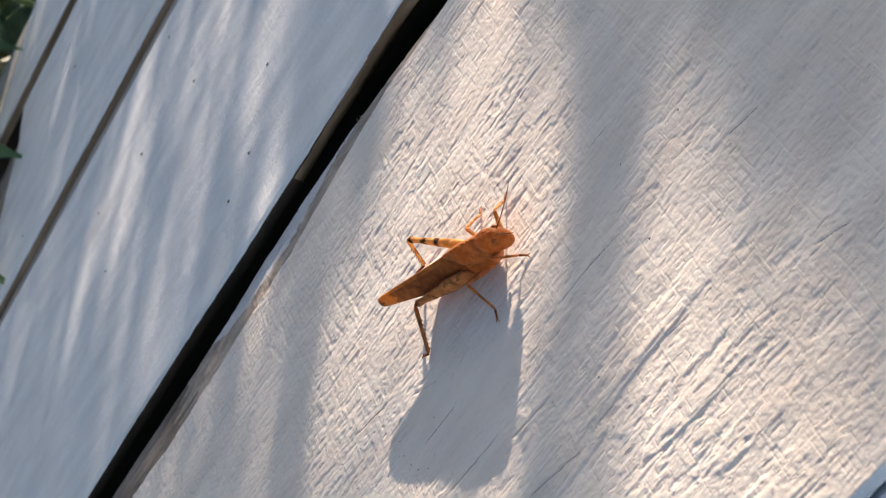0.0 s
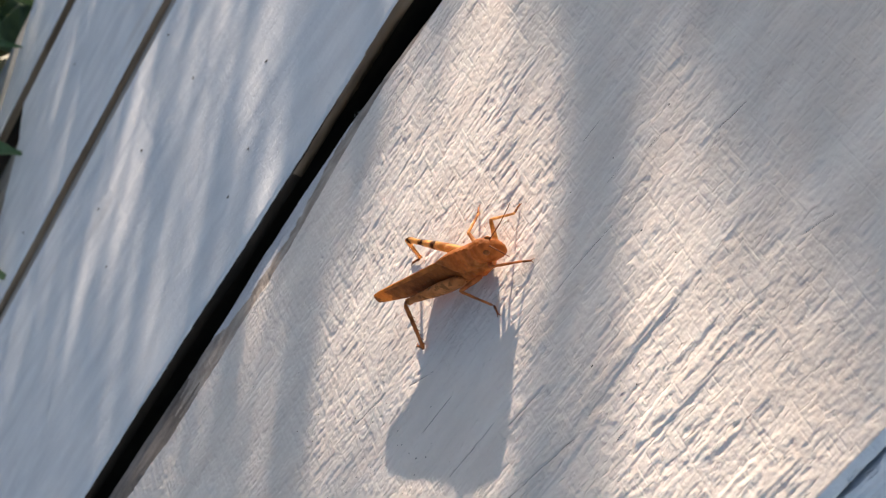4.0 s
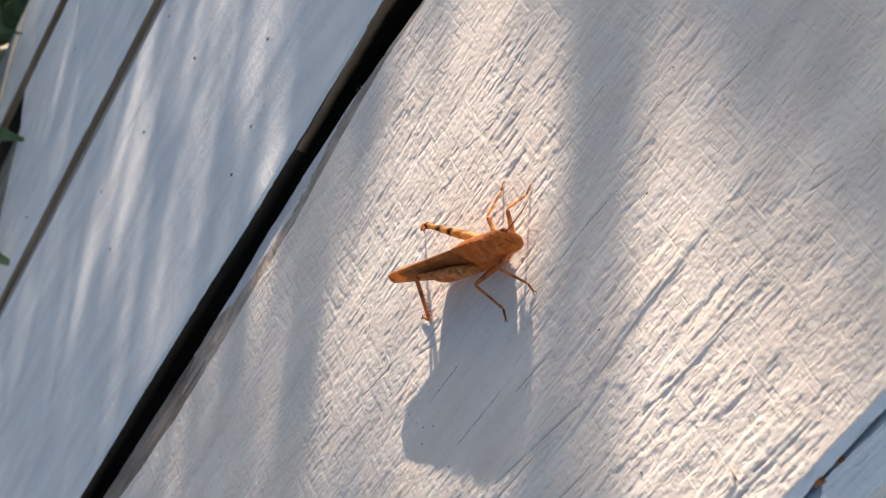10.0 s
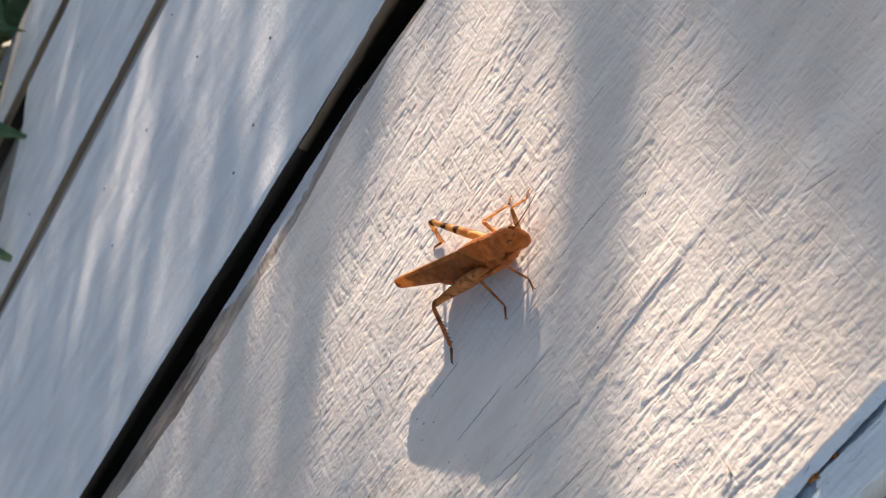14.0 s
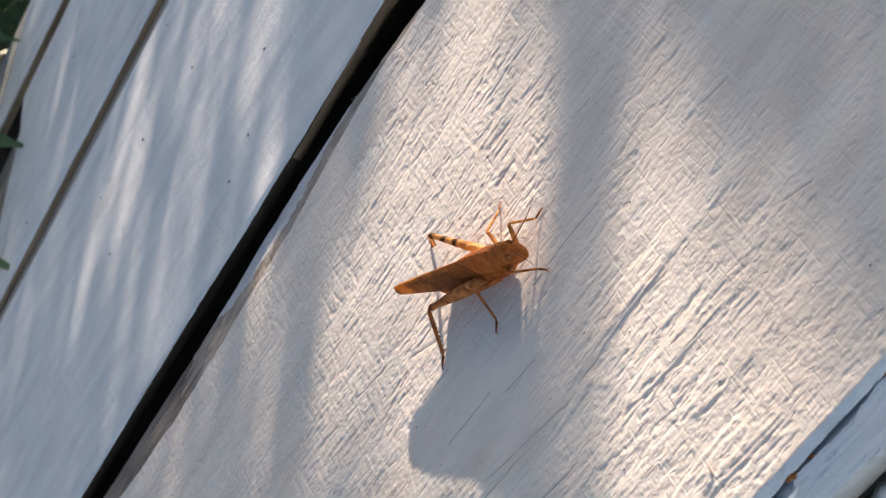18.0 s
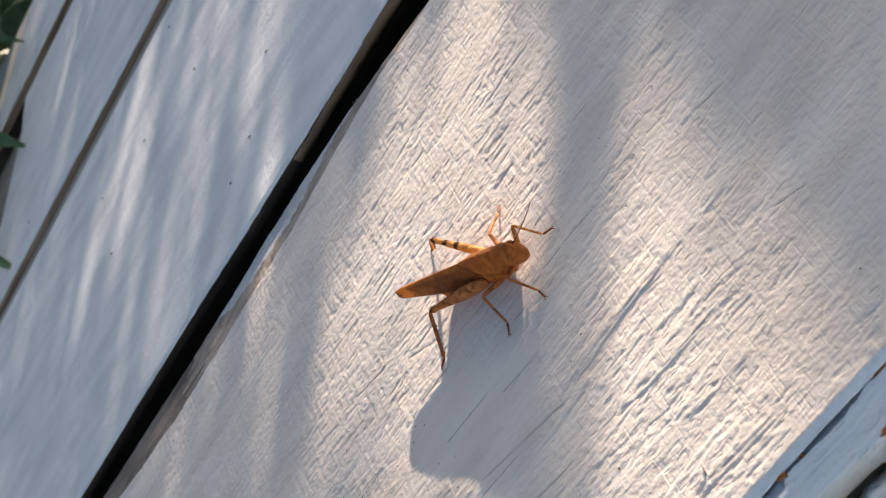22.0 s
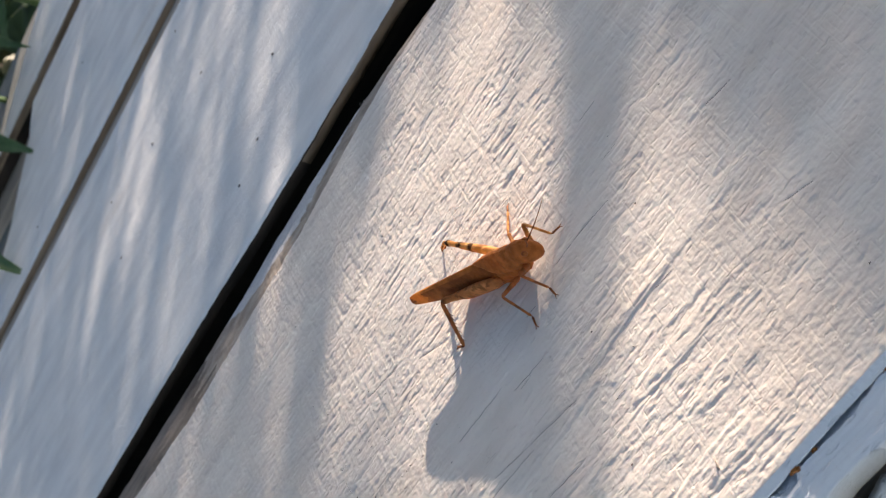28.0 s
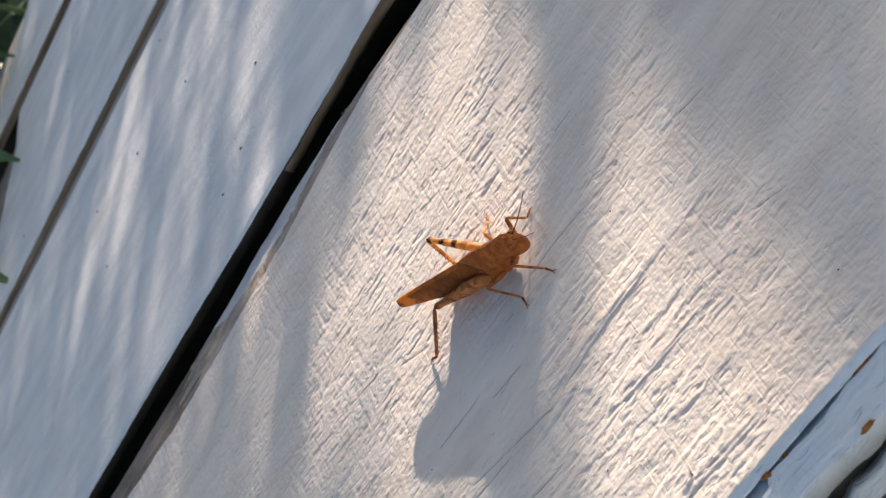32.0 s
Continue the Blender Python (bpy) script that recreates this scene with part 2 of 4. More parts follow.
# ---- bench planks ----
def plank(x0, x1, thick, parent, height, dx, ylist, lip, up=0.0, edge_in=None, label="", lip_right=None, paint=None, cut=None, ragged=None, taper=None):
    """A plank with rounded edges; height(x, y) in mm is the relief of its painted top. Under the painted lip its sides
    are bare and cut back, coloured near black for the shade of the gap.
    """
    r = 0.0009
    top = np.linspace(x0 + r, x1 - (0.0013 if lip_right else r), max(4, int((x1 - x0) / dx)))
    left = [(x0 + r - r * math.sin(a), -r + r * math.cos(a)) for a in np.radians([90, 75, 60, 45, 30, 15])]
    right = [(x1 - r + r * math.sin(a), -r + r * math.cos(a)) for a in np.radians([15, 30, 45, 60, 75, 90])]
    if lip_right:  # a sharp corner with a painted slope below it
        right = [(x1 - a, -b) for a, b in ((0.0011, 0.00004), (0.0009, 0.00010), (0.0007, 0.00022), (0.0004, 0.0004), (0.0001, 0.0006), (0, 0.0007))]
    prof = left + [(x, 0.0) for x in top] + right + [(x1, -(0.0008 if lip_right else r + 0.0001))]
    lr = lip_right or lip
    sides = [(x1 - 0.0001, -lr + 0.0001), (x1 - 0.0004, -lr), (x1 - 0.009, -lr - 0.001), (x1 - 0.009, -thick), (x0 + 0.009, -thick), (x0 + 0.009, -lip - 0.001), (x0 + 0.0004, -lip), (x0 + 0.0001, -0.0012), (x0, -0.0010)]
    prof = np.array(prof + sides)
    xs, ys = np.meshgrid(prof[:, 0], ylist)
    zs = np.broadcast_to(prof[:, 1], xs.shape).copy()
    if ragged:
        j = len(prof) - len(sides)
        zs[:, j + 1] = -ragged(ylist)
        zs[:, j + 2] = -ragged(ylist) - 0.001
        xs[:, j + 1] = x1 - 0.0004 - 0.0012 * step01(0.002, 0.0012, ragged(ylist))
    if ragged:
        xs = xs - 0.0010 * step01(-0.02, -0.06, ys) * step01(x1 - 0.01, x1, xs)
    if taper:
        xs = x1 - (x1 - xs) * (x1 - taper(ys)) / (x1 - x0)
    w = step01(-0.0045, -0.0020, zs)
    h = height(xs * 1000, ys * 1000) * 0.001
    edge = (vnoise(ys * 120, xs * 0, 31) - 0.5) * 0.0009 + (vnoise(ys * 600, zs * 300, 32) - 0.5) * 0.0004
    side = np.where(xs > (x0 + x1) / 2, 1.0, -1.0) * step01(0.0003, 0.0016, -zs)
    chip = edge_in(ys * 1000) * 0.001 * (1 - step01(x0 + 0.001, x0 + 0.016, xs)) if edge_in else 0
    pts = np.stack([xs + edge * side + chip, ys, zs + h * w], -1)
    me = grid_mesh("plank", pts, closed=True)
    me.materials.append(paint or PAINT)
    me.materials.append(BARE)
    me.materials.append(GAP_DARK_AND_DIRT)
    me.materials.append(DIRTY)
    me.materials.append(EDGE_PAINT)
    me.materials.append(STRIP_PAINT)
    me.materials.append(FACET)
    cols, rows = pts.shape[1], pts.shape[0]
    first = len(prof) - len(sides)
    slot = np.zeros(len(me.polygons), np.int32)
    k = np.arange((rows - 1) * cols) % cols
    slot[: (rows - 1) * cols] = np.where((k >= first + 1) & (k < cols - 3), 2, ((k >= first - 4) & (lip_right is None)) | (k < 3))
    if lip_right:
        slot[: (rows - 1) * cols][(k >= first - 7) & (k <= first)] = 4
    if cut:
        low = (groove(xs * 1000, ys * 1000)[:-1].ravel() < 0) & (slot[: (rows - 1) * cols] == 0)
        slot[: (rows - 1) * cols][low] = 5
        gone = cut(xs * 1000, ys * 1000)[:-1].ravel() & low
        slot[: (rows - 1) * cols][gone] = np.where(ys[:-1].ravel()[gone] < -0.062 + 0.02 * (vnoise(xs[:-1].ravel()[gone] * 900, ys[:-1].ravel()[gone] * 150, 53) - 0.5), 6, 3)
    if ragged:  # painted up to the corner where the edge is not worn, gap shade colour below
        dark = (slot[: (rows - 1) * cols] == 1) & (k >= first - 4) & (ys[:-1].ravel() < -0.036 + 0.012 * (first + 1 - k) + 0.008 * vnoise(ys[:-1].ravel() * 120, k * 0.2, 50))
        slot[: (rows - 1) * cols][dark] = np.where(k[dark] < first - 3, 0, 2)
    me.polygons.foreach_set("material_index", slot)
    ob = part("plank", me, None, parent, label)
    ob.location.z = up
    return ob


CRACKS = [(36.3, 18.8, 36.8, 26.8, 0.35), (33.1, 4, 33.4, 16.8, 0.35), (21.5, 2.1, 21.7, 11.1, 0.35), (26.2, 37.5, 26.2, 44.2, 0.35), (26.2, 44.2, 27.1, 51.4, 0.35), (56.2, 15.7, 57, 24, 0.35), (45.1, 7.9, 48.3, 28.4, 0.35), (47.2, 5.9, 47.8, 17.4, 0.35), (11.2, 3, 14.2, 9.6, 0.35), (5.3, -12.4, 7.2, -3.4, 0.35), (55.3, 71.4, 57.1, 76.1, 0.35), (31.9, 72.2, 32.9, 77.5, 0.35)]  # drying cracks along the grain: from, to, depth in mm


def worn_edge(y):
    return np.interp(y, [-117, -66, -20, 14, 26, 38, 55], [-1.5, -0.2, -0.3, 0.9, 2.4, 4.1, 6.4]) + 0.5 * (vnoise(y / 9, y * 0, 34) - 0.5)


def groove(x, y):
    """Distance from the groove along the worn edge."""
    true_x = x + worn_edge(y) * (1 - step01(-58.8, -43.8, x))
    gx = np.interp(y, [-130, -100, -71, -50, -21, -5.5, 12, 26, 38, 60], [-58, -51.5, -49.2, -49.9, -50.8, -52.2, -54.0, -54.9, -54.1, -53])
    return true_x - gx - 0.7 * (vnoise(y / 6, y * 0, 15) - 0.5)


def crack_off(x, y, x0c, y0c, x1c, y1c):
    k = np.clip((y - y0c) / (y1c - y0c), 0, 1)
    return x - (x0c + (x1c - x0c) * k) - 0.16 * (vnoise(y / 1.1, y * 0 + x0c, 18) - 0.5)


def crack_lines(x, y):
    """The dirty strip at the foot of the step."""
    g = groove(x, y)
    fallen = (y < -30) & (g < 0) & (g > -3.0 + 0.30 * (y + 30) + 1.6 * (vnoise(y / 7, y * 0, 47) - 0.5) + 1.0 * (vnoise(x / 0.7, y / 5, 49) - 0.5))
    return fallen | (y > -34) & (g < 0) & (g > -2.3 - 2.1 * vnoise(y / 9, y * 0, 22) - 0.9 * vnoise(x / 0.8, y / 1.6, 24))


def relief_main(x, y):
    """Thick brush paint over sawn wood: grain lines, torn pits and lumps, saw marks across, broad ridges towards the outer edge."""
    big = step01(5, 55, x) * step01(-45, 15, y)
    low = step01(20, -25, y + 0.35 * x)
    outer = step01(-10, 40, x) * step01(40, 72, y)
    wob = (vnoise(x / 30, y / 60, 1) - 0.5) * 2.0 + (vnoise(x / 3, y / 9, 25) - 0.5) * 0.22
    xx = x + wob
    patch = 0.35 + 1.1 * step01(0.3, 0.75, vnoise(x / 8, y / 16, 28))
    calm = 1 - 0.35 * big - 0.15 * outer
    h = (vnoise(xx / 0.50, y / 9, 2) - 0.5) * 0.062 * patch * calm
    h += (vnoise(xx / 0.95, y / 17, 3) - 0.5) * 0.085 * (0.6 + 0.5 * patch) * calm
    h += (vnoise(xx / 3.6, y / 42, 4) - 0.5) * 0.13
    # thin raised combs with a steep side
    comb = 1 - np.abs(2 * vnoise(xx / 1.5, y / 15, 41) - 1)
    h += step01(0.72, 0.97, comb) * 0.05 * step01(0.35, 0.65, vnoise(x / 4, y / 9, 42))
    # broad ridges, cut off steeply on the side away from the sun
    broad = vnoise(xx / 4.6, y / 36, 5)
    h += big * (1 - outer) * (step01(0.54, 0.58, broad) * 0.24 + step01(0.70, 0.73, broad) * 0.16 - broad * 0.26)
    fold = vnoise(xx / 2.0, y / 34, 9)
    h += big * (1 - outer) * step01(0.60, 0.66, fold) * 0.07
    # torn pits along the grain
    tear = vnoise(xx / 0.85, y / 3.4, 7) + 0.10 * (vnoise(x / 0.3, y / 0.5, 27) - 0.5)
    h -= step01(0.74, 0.79, tear) * 0.16 * step01(0.44, 0.62, vnoise(x / 4.5, y / 8, 10)) * (1 - 0.3 * big)
    tear = vnoise(xx / 0.55, y / 2.0, 43) + 0.12 * (vnoise(x / 0.25, y / 0.4, 29) - 0.5)
    h -= step01(0.73, 0.79, tear) * 0.12 * step01(0.33, 0.55, vnoise(x / 3, y / 5, 44))
    # saw marks across the grain
    across = vnoise((y - 0.14 * x) / 0.55, (x + 0.14 * y) / 16, 6)
    h += (across - 0.5) * (0.08 + 0.07 * low) * (1 - 0.9 * big) * (0.25 + 1.0 * vnoise(x / 16, y / 16, 11))
    mark = 1 - np.abs(2 * vnoise((y - 0.20 * x) / 1.7, (x + 0.20 * y) / 13, 13) - 1)
    h -= step01(0.91, 0.98, mark) * (0.05 + 0.10 * low) * step01(0.36, 0.56, vnoise(x / 7, y / 7, 14))
    hatch = 1 - np.abs(2 * vnoise((y - 0.12 * x) / 1.1, (x + 0.12 * y) / 18, 45) - 1)
    h -= step01(0.88, 0.97, hatch) * (0.09 + 0.10 * low) * step01(0.40, 0.65, vnoise(x / 10, y / 10, 46)) * (1 - 0.85 * big)
    # lumps and grit in the paint
    h += (vnoise(x / 0.42, y / 0.5, 8) - 0.5) * (0.055 + 0.035 * outer) + (vnoise(x / 1.3, y / 1.7, 26) - 0.5) * 0.07
    blob = vnoise(x / 0.9, y / 1.2, 21)
    h += step01(0.72, 0.90, blob) * 0.05 - step01(0.76, 0.9, 1 - blob) * 0.05
    h *= 0.64
    for x0c, y0c, x1c, y1c, depth in CRACKS:
        off = crack_off(x, y, x0c, y0c, x1c, y1c)
        past = np.maximum(0, np.maximum(y0c - y, y - y1c))
        h -= 0.3 * depth * np.exp(-(off / 0.16) ** 2 - (past / 0.6) ** 2) * (0.5 + 0.7 * vnoise(y / 0.9, y * 0, 19))
    # the worn edge along the wide gap, with a shallow groove
    g = groove(x, y)
    h -= 0.16 * (1 - step01(-0.28, 0.05, g)) + (0.01 + 0.05 * step01(-15, -45, y)) * np.maximum(0, -g - 1.0)
    return h


def relief_far(x, y):
    h = (vnoise(x / 1.3, y / 18, 12) - 0.5) * 0.11
    h += (vnoise(x / 5.0, y / 50, 14) - 0.5) * 0.2
    h += (vnoise((y - 0.10 * x) / 1.1, (x + 0.10 * y) / 12, 16) - 0.5) * 0.16
    h -= step01(0.84, 0.95, vnoise(x / 1.2, y / 2.2, 17)) * 0.12
    return h


def steps(*spans):
    out = []
    for a, b, d in spans:
        out += list(np.arange(a, b - d * 0.5, d))
    return np.array(out + [spans[-1][1]])


CRUMBS = [(-261.0, -91.4), (-218.4, -140.4), (-153.3, -58.8), (-107.6, 0.2), (-182.5, -34.1), (-161.0, -86.9), (-85.6, -26.8), (-89.9, -15.1), (-131.7, -86.6), (-145.8, -28.1)]  # mm
bench = thing("garden_bench", pose(0, 0, TOP), "low garden bench of weathered white painted planks", "bench")
fine = steps((-0.70, -0.15, 0.02), (-0.15, 0.125, 0.00031), (0.125, 0.70, 0.02))
mid = steps((-0.70, -0.27, 0.02), (-0.27, 0.09, 0.0011), (0.09, 0.70, 0.02))
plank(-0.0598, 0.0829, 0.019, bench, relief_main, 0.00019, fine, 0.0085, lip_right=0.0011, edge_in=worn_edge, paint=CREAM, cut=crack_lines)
MAIN = bpy.data.objects["plank"]
rng = random.Random(21)
LINES = [c[:4] for c in CRACKS]
for k in range(4):
    x, y = rng.uniform(12, 62), rng.uniform(2, 78)
    LINES.append((x, y, x + rng.uniform(-0.2, 0.5), y + rng.uniform(2, 6)))
for x0c, y0c, x1c, y1c in LINES:
    cy = np.arange(y0c, y1c, 0.35)
    k = (cy - y0c) / (y1c - y0c)
    cx = x0c + (x1c - x0c) * k + 0.16 * (vnoise(cy / 1.1, cy * 0 + x0c, 18) - 0.5) + 0.10 * (vnoise(cy / 0.45, cy * 0 + x0c, 30) - 0.5)
    half = (0.006 + 0.026 * vnoise(cy / 1.3, cy * 0 + x0c, 27)) * np.minimum(1, 6 * np.minimum(k, 1 - k) + 0.15) * (0.02 + 0.98 * step01(0.42, 0.58, vnoise(cy / 0.8, cy * 0 + y0c, 29)))
    cz = relief_main(cx, cy)
    low = np.minimum(relief_main(cx - 0.15, cy), relief_main(cx + 0.15, cy))
    ribs = [np.stack([cx + o * half, cy, np.maximum(cz, low) + u], -1) for o, u in ((-1, 0.0), (-0.6, 0.03), (0.6, 0.03), (1, 0.0), (0.6, -0.3), (-0.6, -0.3))]
    part("crack", grid_mesh("crack", np.stack(ribs, 1) * 0.001, closed=True), CRACK, MAIN, "dark dirt-filled drying crack")
hair = []
for k in range(8):
    x, y, along = rng.uniform(0, 62), rng.uniform(-30, 74), rng.random() < 0.9
    run = rng.uniform(1.2, 4.5)
    hair.append((x, y, x + (0.06 if along else 1.0) * run, y + (1.0 if along else 0.10) * run))
for x0c, y0c, x1c, y1c in hair:
    run = math.hypot(x1c - x0c, y1c - y0c)
    k = np.linspace(0, 1, int(run / 0.25) + 3)
    nx, ny = -(y1c - y0c) / run, (x1c - x0c) / run
    off = 0.14 * (vnoise(k * run / 0.7, k * 0 + x0c, 51) - 0.5)
    cx, cy = x0c + (x1c - x0c) * k + off * nx, y0c + (y1c - y0c) * k + off * ny
    half = (0.008 + 0.028 * vnoise(k * run / 0.6, k * 0 + y0c, 52)) * np.minimum(1, 5 * np.minimum(k, 1 - k) + 0.2)
    cz = np.maximum(relief_main(cx, cy), np.minimum(relief_main(cx + 0.1, cy), relief_main(cx - 0.1, cy)))
    ribs = [np.stack([cx + o * half * nx, cy + o * half * ny, cz + u], -1) for o, u in ((1, 0.0), (0.6, 0.04), (-0.6, 0.04), (-1, 0.0), (-0.6, -0.2), (0.6, -0.2))]
    part("crack", grid_mesh("crack", np.stack(ribs, 1) * 0.001, closed=True), CRACK, MAIN)
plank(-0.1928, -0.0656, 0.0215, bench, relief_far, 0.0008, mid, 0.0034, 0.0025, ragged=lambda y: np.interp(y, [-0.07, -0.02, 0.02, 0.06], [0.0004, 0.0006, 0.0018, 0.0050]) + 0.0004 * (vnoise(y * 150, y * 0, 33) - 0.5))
# the tapers cut these two planks back to where the dark shade begins
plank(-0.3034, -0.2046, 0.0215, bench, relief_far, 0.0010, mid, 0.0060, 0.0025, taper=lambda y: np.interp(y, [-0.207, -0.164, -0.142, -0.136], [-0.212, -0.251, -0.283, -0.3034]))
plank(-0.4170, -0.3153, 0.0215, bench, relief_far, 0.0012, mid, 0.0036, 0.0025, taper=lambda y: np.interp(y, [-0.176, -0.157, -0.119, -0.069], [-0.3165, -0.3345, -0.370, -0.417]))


def box(x0, x1, y0, y1, z0, z1, bevel=0.0):
    bm = bmesh.new()
    bmesh.ops.create_cube(bm, size=1)
    for v in bm.verts:
        v.co = ((x0 + x1) / 2 + v.co.x * (x1 - x0), (y0 + y1) / 2 + v.co.y * (y1 - y0), (z0 + z1) / 2 + v.co.z * (z1 - z0))
    if bevel:
        bmesh.ops.bevel(bm, geom=bm.edges[:], offset=bevel, segments=2, affect="EDGES")
    return bm


def wavy_board(x0, x1, z0, z1, wave, seed, bevel=0.0006):
    """A board along y whose lower and upper edges wander."""
    ys = steps((-0.69, 0.02, 0.05), (0.02, 0.12, 0.0006), (0.12, 0.69, 0.05))
    up = (vnoise(ys * 160, ys * 0, seed) - 0.5) * wave + (vnoise(ys * 900, ys * 0, seed + 1) - 0.5) * wave * 0.5
    low = (vnoise(ys * 130, ys * 0, seed + 2) - 0.5) * wave
    fine_face = (vnoise(ys * 60, ys * 0 + 3, seed + 3) - 0.5) * 0.0003
    b = bevel
    prof = [(x0, z0, 0), (x1 - b, z0, 0), (x1, z0 + b, 0)] + [(x1, z0 + b + (z1 - z0 - 2 * b) * k / 14, k / 14) for k in range(1, 14)] + [(x1, z1 - b, 1), (x1 - b, z1, 1), (x0, z1, 1)]
    pts = np.zeros((len(ys), len(prof), 3))
    for k, (x, z, f) in enumerate(prof):
        streak = (vnoise(ys * 25, ys * 0 + f * 9, seed + 4) - 0.5) * 0.0004 if x == x1 else 0
        pts[:, k, 0] = x + fine_face * (x > x0) + streak
        pts[:, k, 1] = ys
        pts[:, k, 2] = z + up * f + low * (1 - f)
    me = grid_mesh("apron", pts, closed=True)
    me.flip_normals()
    return me


def ledge():
    """The painted strip below the outer edge: nearly flat, streaked along the grain, with wandering edges."""
    ys = steps((-0.69, 0.02, 0.02), (0.02, 0.12, 0.0003), (0.12, 0.69, 0.02)) * 1000
    inner = np.interp(ys, [40, 52, 60, 66, 70], [83.3, 83.1, 83.5, 82.9, 82.8]) + 0.5 * (vnoise(ys / 4, ys * 0, 41) - 0.5) + 0.35 * (vnoise(ys / 1.1, ys * 0, 42) - 0.5)
    inner = inner + 1.6 * step01(45.5, 47.5, ys) * step01(50.6, 49.4, ys)
    outer = np.interp(ys, [51, 63], [88.2, 88.6]) + 0.9 * (vnoise(ys / 7, ys * 0, 43) - 0.5) + 0.35 * (vnoise(ys / 1.4, ys * 0, 44) - 0.5)
    cols = [(78.0 + 0 * ys, -6.0 + 0 * ys), (78.0 + 0 * ys, -1.6 + 0 * ys), (inner - 0.1, -1.6 + 0 * ys), (inner, -1.5 + 0 * ys), (inner + 0.03, -0.9 + 0 * ys)]
    for f in np.linspace(0.03, 0.97, 34):
        streak = (vnoise(ys / 22, ys * 0 + f * 11, 45) - 0.5) * 0.22 + (vnoise(ys / 9, ys * 0 + f * 26, 46) - 0.5) * 0.10 + (vnoise(ys / 1.2, ys * 0 + f * 6, 47) - 0.5) * 0.04
        cols.append((inner + (outer - inner) * f, -0.8 - 0.95 * f + streak))
    cols += [(outer, -2.0 + 0 * ys), (outer + 0.05, -2.3 + 0 * ys), (outer - 0.1, -6.0 + 0 * ys)]
    me = grid_mesh("ledge", np.stack([np.stack([x, ys, z], -1) for x, z in cols], 1) * 0.001, closed=True)
    return me


part("edge_strip", ledge(), EDGE_PAINT, bench, "white painted edge strip with a cracked joint")
part("apron", wavy_board(0.0815, 0.0835, -0.0225, -0.0185, 0.0022, 51), PAINT, bench)
part("apron", wavy_board(0.0810, 0.0830, -0.160, -0.0265, 0.0022, 61), PAINT, bench)
part("backing", box(0.0640, 0.0715, -0.69, 0.69, -0.158, -0.0090), DIRTY, bench)
RUSTS = ((0.0831, 0.0502, -0.0009, 0.0006, 0.0003), (0.0834, 0.0507, -0.0010, 0.0004, 0.0003), (0.0882, 0.0640, -0.0018, 0.0012, 0.0004), (0.0828, 0.0682, -0.0010, 0.0014, 0.0002), (0.0830, 0.0537, -0.0012, 0.0004, 0.0002))
for x0, y0, z0, ly, lz in RUSTS:
    bm = bmesh.new()
    bmesh.ops.create_icosphere(bm, subdivisions=4, radius=1)
    for v in bm.verts:
        n = 1 + 0.7 * noise.noise(v.co * 1.6 + Vector((y0 * 900, 0, 0))) + 0.5 * noise.noise(v.co * 5 + Vector((y0 * 500, 3, 0)))
        v.co = (x0 + v.co.x * 0.0003, y0 + v.co.y * ly * n, z0 + v.co.z * lz * n)
    for f in bm.faces:
        f.smooth = True
    part("rust_spot", bm, RUST, bench, "orange rust stain")
# laths that close the far gaps from below
part("batten", box(-0.2085, -0.1890, -0.69, 0.69, -0.0180, -0.0002, 0.0004), GAPWOOD, bench, "brown weathered lath under the gap")
part("batten", box(-0.3190, -0.3000, -0.69, 0.69, -0.0180, -0.0060, 0.0004), GAPWOOD, bench, "brown weathered lath under the gap")
# added board: its grey stands in for the shade beyond the tapered planks
part("under_board", box(-0.426, -0.206, -0.655, -0.06, -0.0150, -0.0100, 0.001), GREY_BOARD, bench, "added grey board standing in for shade under the outer planks")
# crumbs of dirt on the planks
rng = random.Random(31)
for x, y, z, big in [(x, y, 2.6, 0.34) for x, y in CRUMBS] + [(rng.uniform(-45, 75), rng.uniform(-50, 75), 0.05, rng.uniform(0.06, 0.13)) for k in range(44)] + [(rng.gauss(24, 13), rng.gauss(-14, 11), 0.04, rng.uniform(0.05, 0.12)) for k in range(70)]:
    bm = bmesh.new()
    bmesh.ops.create_icosphere(bm, subdivisions=2, radius=1)
    for v in bm.verts:
        n = big * (1 + 0.6 * noise.noise(v.co * 2 + Vector((x, y, 0))))
        v.co = (v.co.x * n * 0.8, v.co.y * n * 1.4, v.co.z * n * 0.5)
        v.co = (v.co + Vector((x, y, z))) * 0.001
    part("dirt_speck", bm, GAP_DARK_AND_DIRT, bench)
part("apron", box(-0.428, -0.408, -0.69, 0.69, -0.16, -0.0192, 0.002), GREY_BOARD, bench)
for y in (-0.68, 0.66):
    part("end_panel", box(-0.407, 0.059, y, y + 0.02, -0.16, -0.0192, 0.002), PAINT, bench)
    for x in (-0.40, 0.01):
        part("leg", box(x, x + 0.045, y - 0.03 if y > 0 else y + 0.021, y - 0.001 if y > 0 else y + 0.05, -TOP, -0.0193, 0.002), PAINT, bench)
# unseen joists in the near black that stands for gap shade
for y in (-0.3, 0.3):
    part("joist", box(-0.407, 0.059, y, y + 0.04, -0.12, -0.0193, 0.002), GAP_DARK_AND_DIRT, bench)
# unseen bottom board that closes the box of the bench, near black for the gap's shade
part("bottom_board", box(-0.407, 0.059, -0.659, 0.659, -0.16, -0.145, 0.002), GAP_DARK_AND_DIRT, bench)

bm = bmesh.new()
bmesh.ops.create_grid(bm, x_segments=40, y_segments=40, size=300)
tagged(part("ground", bm, SOIL), "dark bare garden soil under the bench", "ground", kind="structure")

